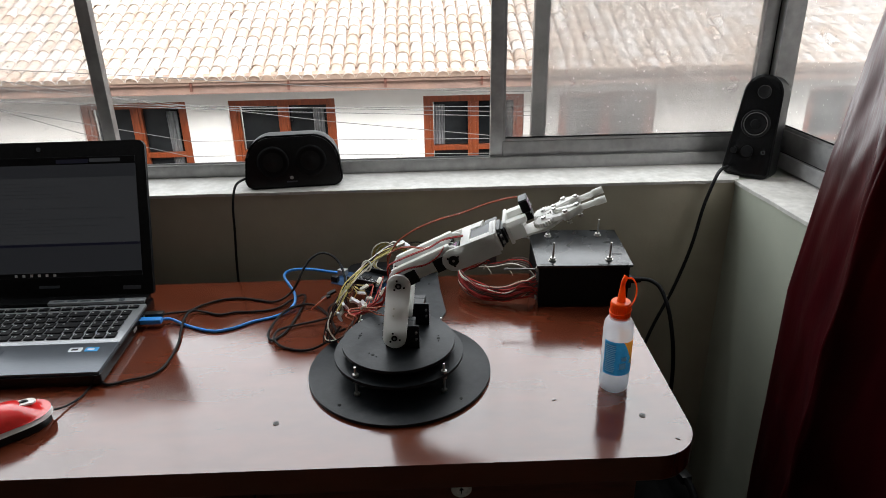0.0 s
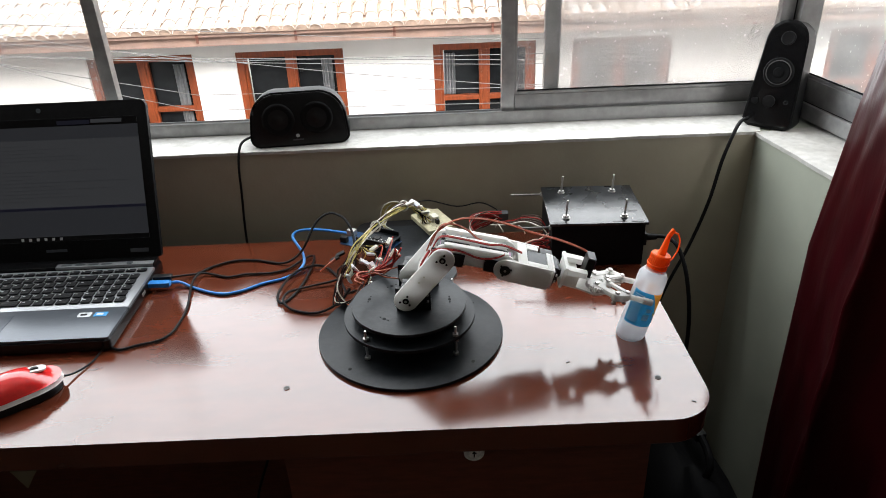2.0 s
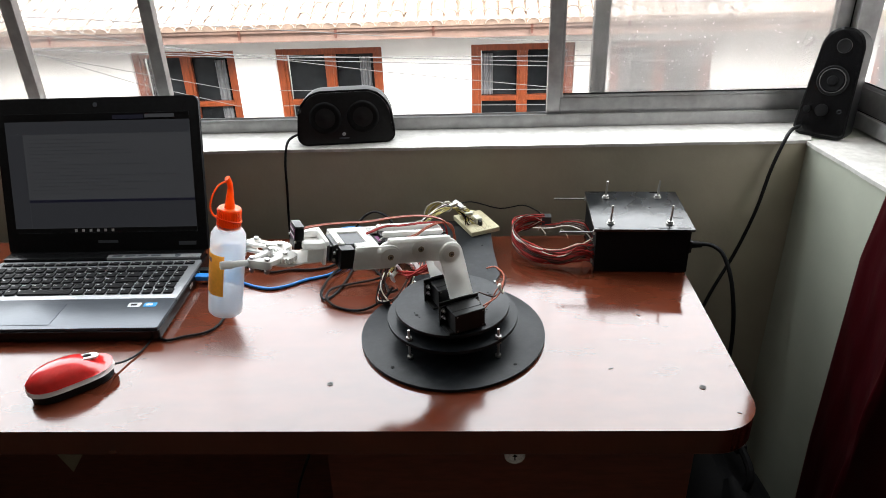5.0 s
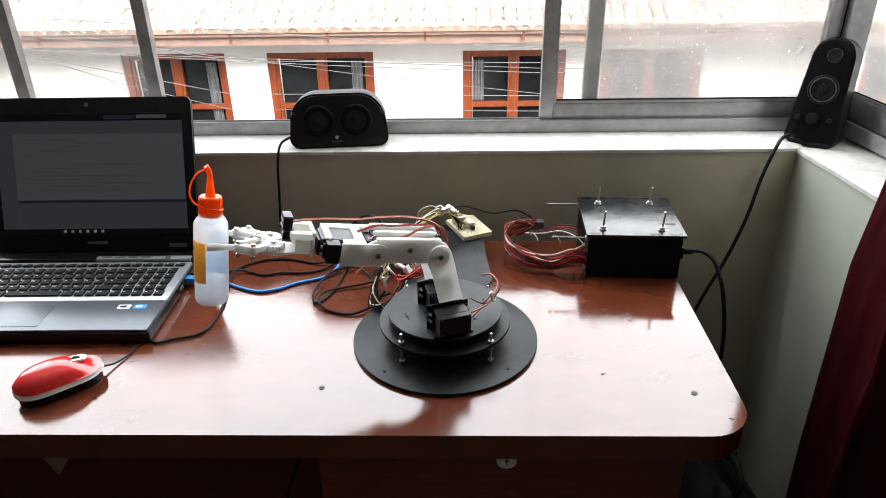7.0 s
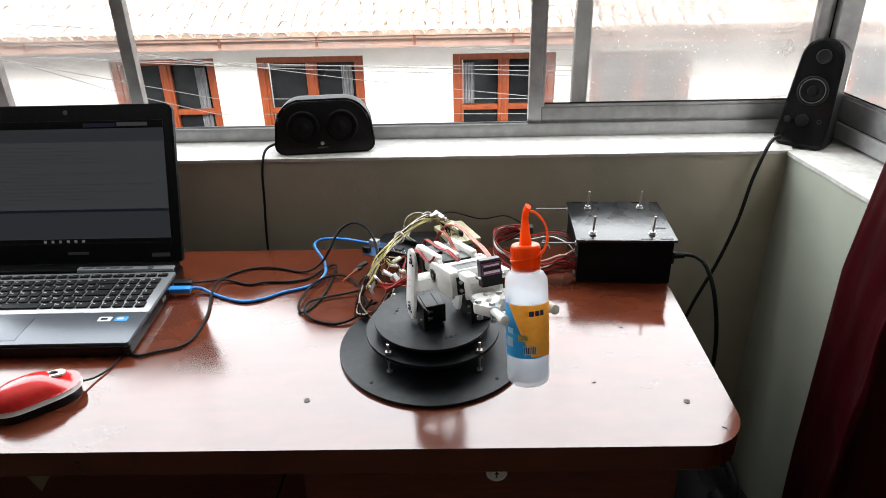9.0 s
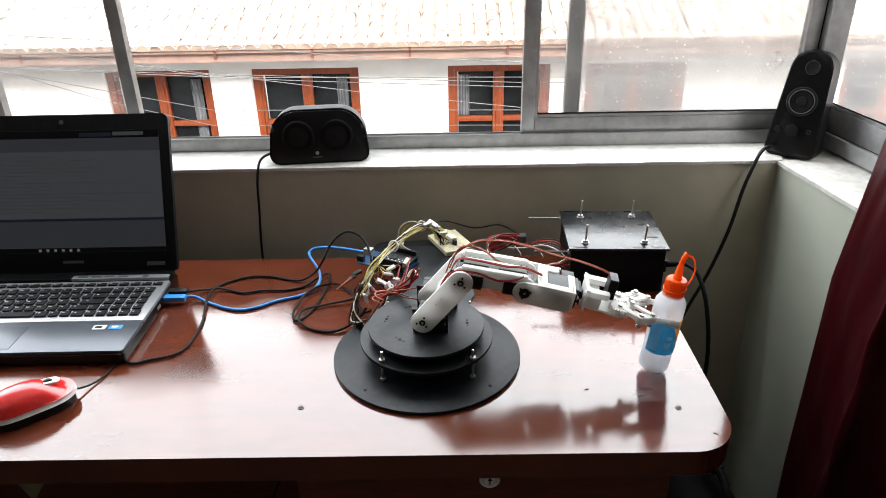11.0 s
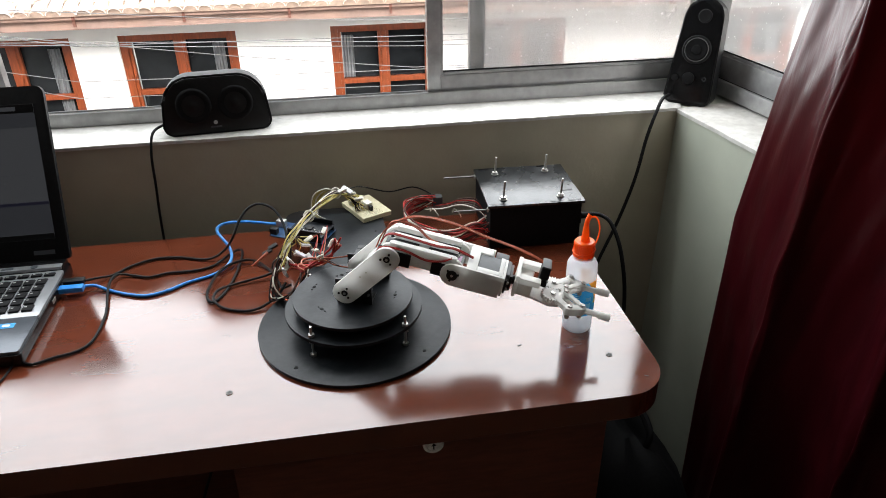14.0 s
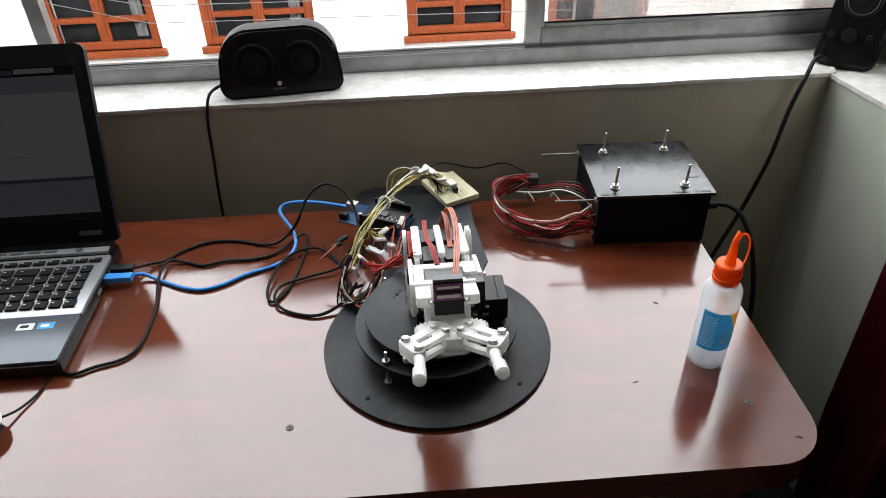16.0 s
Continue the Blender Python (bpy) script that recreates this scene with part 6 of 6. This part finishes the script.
    for x, y, z, ry, a1, ln in ((0.083, 0.235, 0.803, 58, 35, 0.026), (0.098, 0.25, 0.807, 40, 15, 0.024), (0.112, 0.232, 0.808, 62, -20, 0.02), (0.07, 0.222, 0.795, 70, 50, 0.02),
                                (0.104, 0.268, 0.815, 25, 40, 0.018), (0.18, 0.394, 0.848, 20, -35, 0.02)):
        tag = box(-ln / 2, ln / 2, -0.0045, 0.0045, -0.0018, 0.0018, 0.0007, m=pose(x, y, z, 12, ry, a1))
        part("wire_tag", tag, "sticker_white", h, "white tape tag folded round the wires")
    part("orange_lead", tube([(0.044, 0.27, 0.806), (0.03, 0.262, 0.798), (0.018, 0.258, 0.79)], 0.0025, 8, 4, taper=0.5), "wire_orange", h)
    s = thing("servo_lead_bundle", "tangle of red and orange servo leads beside the turntable", "wires")
    for i in range(7):
        def j(q):
            return rnd.uniform(-q, q)
        path = [(0.085 + j(0.01), 0.235 + j(0.008), 0.797 + j(0.006)), (0.105 + j(0.008), 0.212 + j(0.008), 0.803 + j(0.004)), (0.125 + j(0.008), 0.208 + j(0.008), 0.816 + j(0.006)), (0.145, 0.2 + j(0.008), 0.835 + j(0.008)),
                (0.158 + j(0.005), 0.185 + j(0.008), 0.862 + j(0.006))]
        part("wire", tube(path, 0.0016, 6, 5), ("wire_red", "wire_orange", "wire_red")[i % 3], s)
    part("cable_tie", tube([(0.143, 0.205, 0.842), (0.15, 0.212, 0.85), (0.158, 0.205, 0.846), (0.15, 0.195, 0.84)], 0.002, 6, 4), "wire_white", s)
    part("wire", tube([(0.172, 0.4, 0.843), (0.205, 0.452, 0.826), (0.26, 0.476, 0.8), (0.305, 0.478, 0.805), (0.332, 0.462, 0.8), (0.342, 0.45, 0.795)], 0.0013, 6, 5), "cable_black", s)
    # leads on the desk
    z = DESK + 0.003
    solid("usb_cable", tube([(-0.286, 0.287, DESK + 0.012), (-0.262, 0.29, DESK + 0.011), (-0.241, 0.297, z + 0.005), (-0.215, 0.285, z), (-0.18, 0.266, z), (-0.151, 0.258, z), (-0.122, 0.267, z), (-0.093, 0.287, z),
          (-0.057, 0.303, z), (-0.036, 0.321, z + 0.002), (-0.027, 0.346, z + 0.006), (-0.032, 0.37, z + 0.014), (-0.041, 0.382, z + 0.022), (-0.053, 0.4, z + 0.032), (-0.047, 0.41, z + 0.038), (-0.027, 0.41, z + 0.042),
          (0.007, 0.405, z + 0.042), (0.04, 0.393, z + 0.042), (0.052, 0.387, DESK + 0.046)], 0.0027, 10), "cable_blue", "bright blue usb cable lying on the desk", "cable")
    solid("usb_plug", box(-0.291, -0.252, -0.0065, 0.0065, -0.0045, 0.0045, 0.0015, m=pose(0, 0.285, DESK + 0.0125)), "cable_blue", "blue usb plug in the laptop side", "plug")
    solid("usb_plug", box(-0.291, -0.256, -0.0065, 0.0065, -0.004, 0.004, 0.0015, m=pose(0, 0.308, DESK + 0.0125)), "black", "black usb plug in the laptop side", "plug")
    solid("black_lead", tube([(-0.258, 0.308, DESK + 0.012), (-0.239, 0.322, z + 0.004), (-0.22, 0.334, z), (-0.198, 0.357, z), (-0.163, 0.376, z), (-0.121, 0.375, z), (-0.078, 0.36, z), (-0.056, 0.358, z + 0.004), (-0.037, 0.368, z + 0.014),
          (-0.021, 0.36, 0.792), (-0.009, 0.375, 0.814), (0.005, 0.385, 0.829), (0.025, 0.385, 0.839), (0.046, 0.375, 0.8365), (0.06, 0.36, 0.8275), (0.069, 0.34, 0.8145), (0.072, 0.315, 0.801),
          (0.067, 0.29, 0.794), (0.064, 0.265, 0.79), (0.07, 0.245, 0.793)], 0.0022, 8), "cable_black", "black lead arching from laptop to circuit board", "cable")
    solid("black_lead", tube([(-0.3, 0.12, z - 0.001), (-0.276, 0.106, z), (-0.251, 0.116, z), (-0.224, 0.125, z), (-0.209, 0.142, z), (-0.204, 0.174, z), (-0.205, 0.222, z), (-0.215, 0.276, z + 0.003), (-0.217, 0.309, z + 0.005), (-0.21, 0.329, z + 0.003),
          (-0.185, 0.326, z), (-0.159, 0.316, z), (-0.129, 0.324, z), (-0.088, 0.324, z), (-0.057, 0.335, z), (-0.036, 0.358, z + 0.003), (-0.019, 0.378, z + 0.003), (-0.011, 0.365, z + 0.002), (-0.016, 0.305, z), (-0.028, 0.249, z),
          (-0.044, 0.221, z), (-0.054, 0.229, z + 0.002), (-0.055, 0.257, z + 0.004), (-0.041, 0.31, z + 0.005), (-0.014, 0.335, z + 0.004), (0.011, 0.335, z + 0.003), (0.038, 0.304, z), (0.054, 0.262, z + 0.001), (0.063, 0.232, z + 0.007),
          (0.078, 0.228, z + 0.014)], 0.0022, 8), "cable_black", "black lead curling from under the laptop", "cable")
    solid("black_lead", tube([(0.068, 0.31, z + 0.006), (0.037, 0.282, z + 0.004), (-0.006, 0.27, z + 0.001), (-0.033, 0.255, z + 0.003), (-0.043, 0.24, z + 0.004), (-0.042, 0.217, z + 0.004), (-0.025, 0.199, z), (0.008, 0.186, z), (0.032, 0.19, z + 0.002),
          (0.056, 0.206, z + 0.009), (0.07, 0.225, z + 0.02)], 0.0022, 8), "cable_black", "black lead looping in front of the base", "cable")
    solid("hanging_lead", tube([(-0.02, -0.03, 0.708), (-0.03, -0.03, 0.68), (-0.037, -0.03, 0.645), (-0.05, -0.03, 0.61), (-0.063, -0.03, 0.567), (-0.07, -0.03, 0.5), (-0.06, -0.03, 0.42), (-0.03, -0.02, 0.3)], 0.002, 8), "cable_black",
          "thin dark lead hanging below the desk top", "cable")


# ---------------------------------------------------------------- roof tiles, last
def build_roof_tiles():
    house = bpy.data.objects["house"]
    roof = roof_pose()
    mesh = mesh_of("roof_tile", tile_bm(), "tile", True)
    rnd = random.Random(7)
    rest = bmesh.new()
    count = 0
    for row in range(23):
        for col in range(-74, 47):
            x = col * 0.156 + rnd.uniform(-0.005, 0.005)
            m = roof @ pose(x, -0.06 + 0.232 * row + rnd.uniform(-0.01, 0.01), 0.0, rnd.uniform(-0.6, 0.6), 0, rnd.uniform(-1.5, 1.5))
            if row < 6 and -26 <= col <= 23:
                ob = new("roof_tile", mesh)
                ob.parent = house
                ob.matrix_basis = m
                count += 1
            else:
                tile_bm(rest, m)
    part("roof_tile_field", rest, "tile_far", house, kind="stuff")


# ---------------------------------------------------------------- movement
def motions():
    times = [i / 10 for i in range(161)]
    table = [(t, arm_poses(t)) for t in times]
    for key, ob in ARM.items():
        walk(ob, [(t, p[key]) for t, p in table])
    walk(BOTTLE["ob"], [(t, bottle_pose(t)) for t in times])


build_room()
build_windows()
build_street()
build_desk()
build_bag()
build_laptop()
build_mouse()
build_speakers()
build_power_box()
build_curtain()
build_arm()
build_bottle()
build_electronics()
build_roof_tiles()
motions()
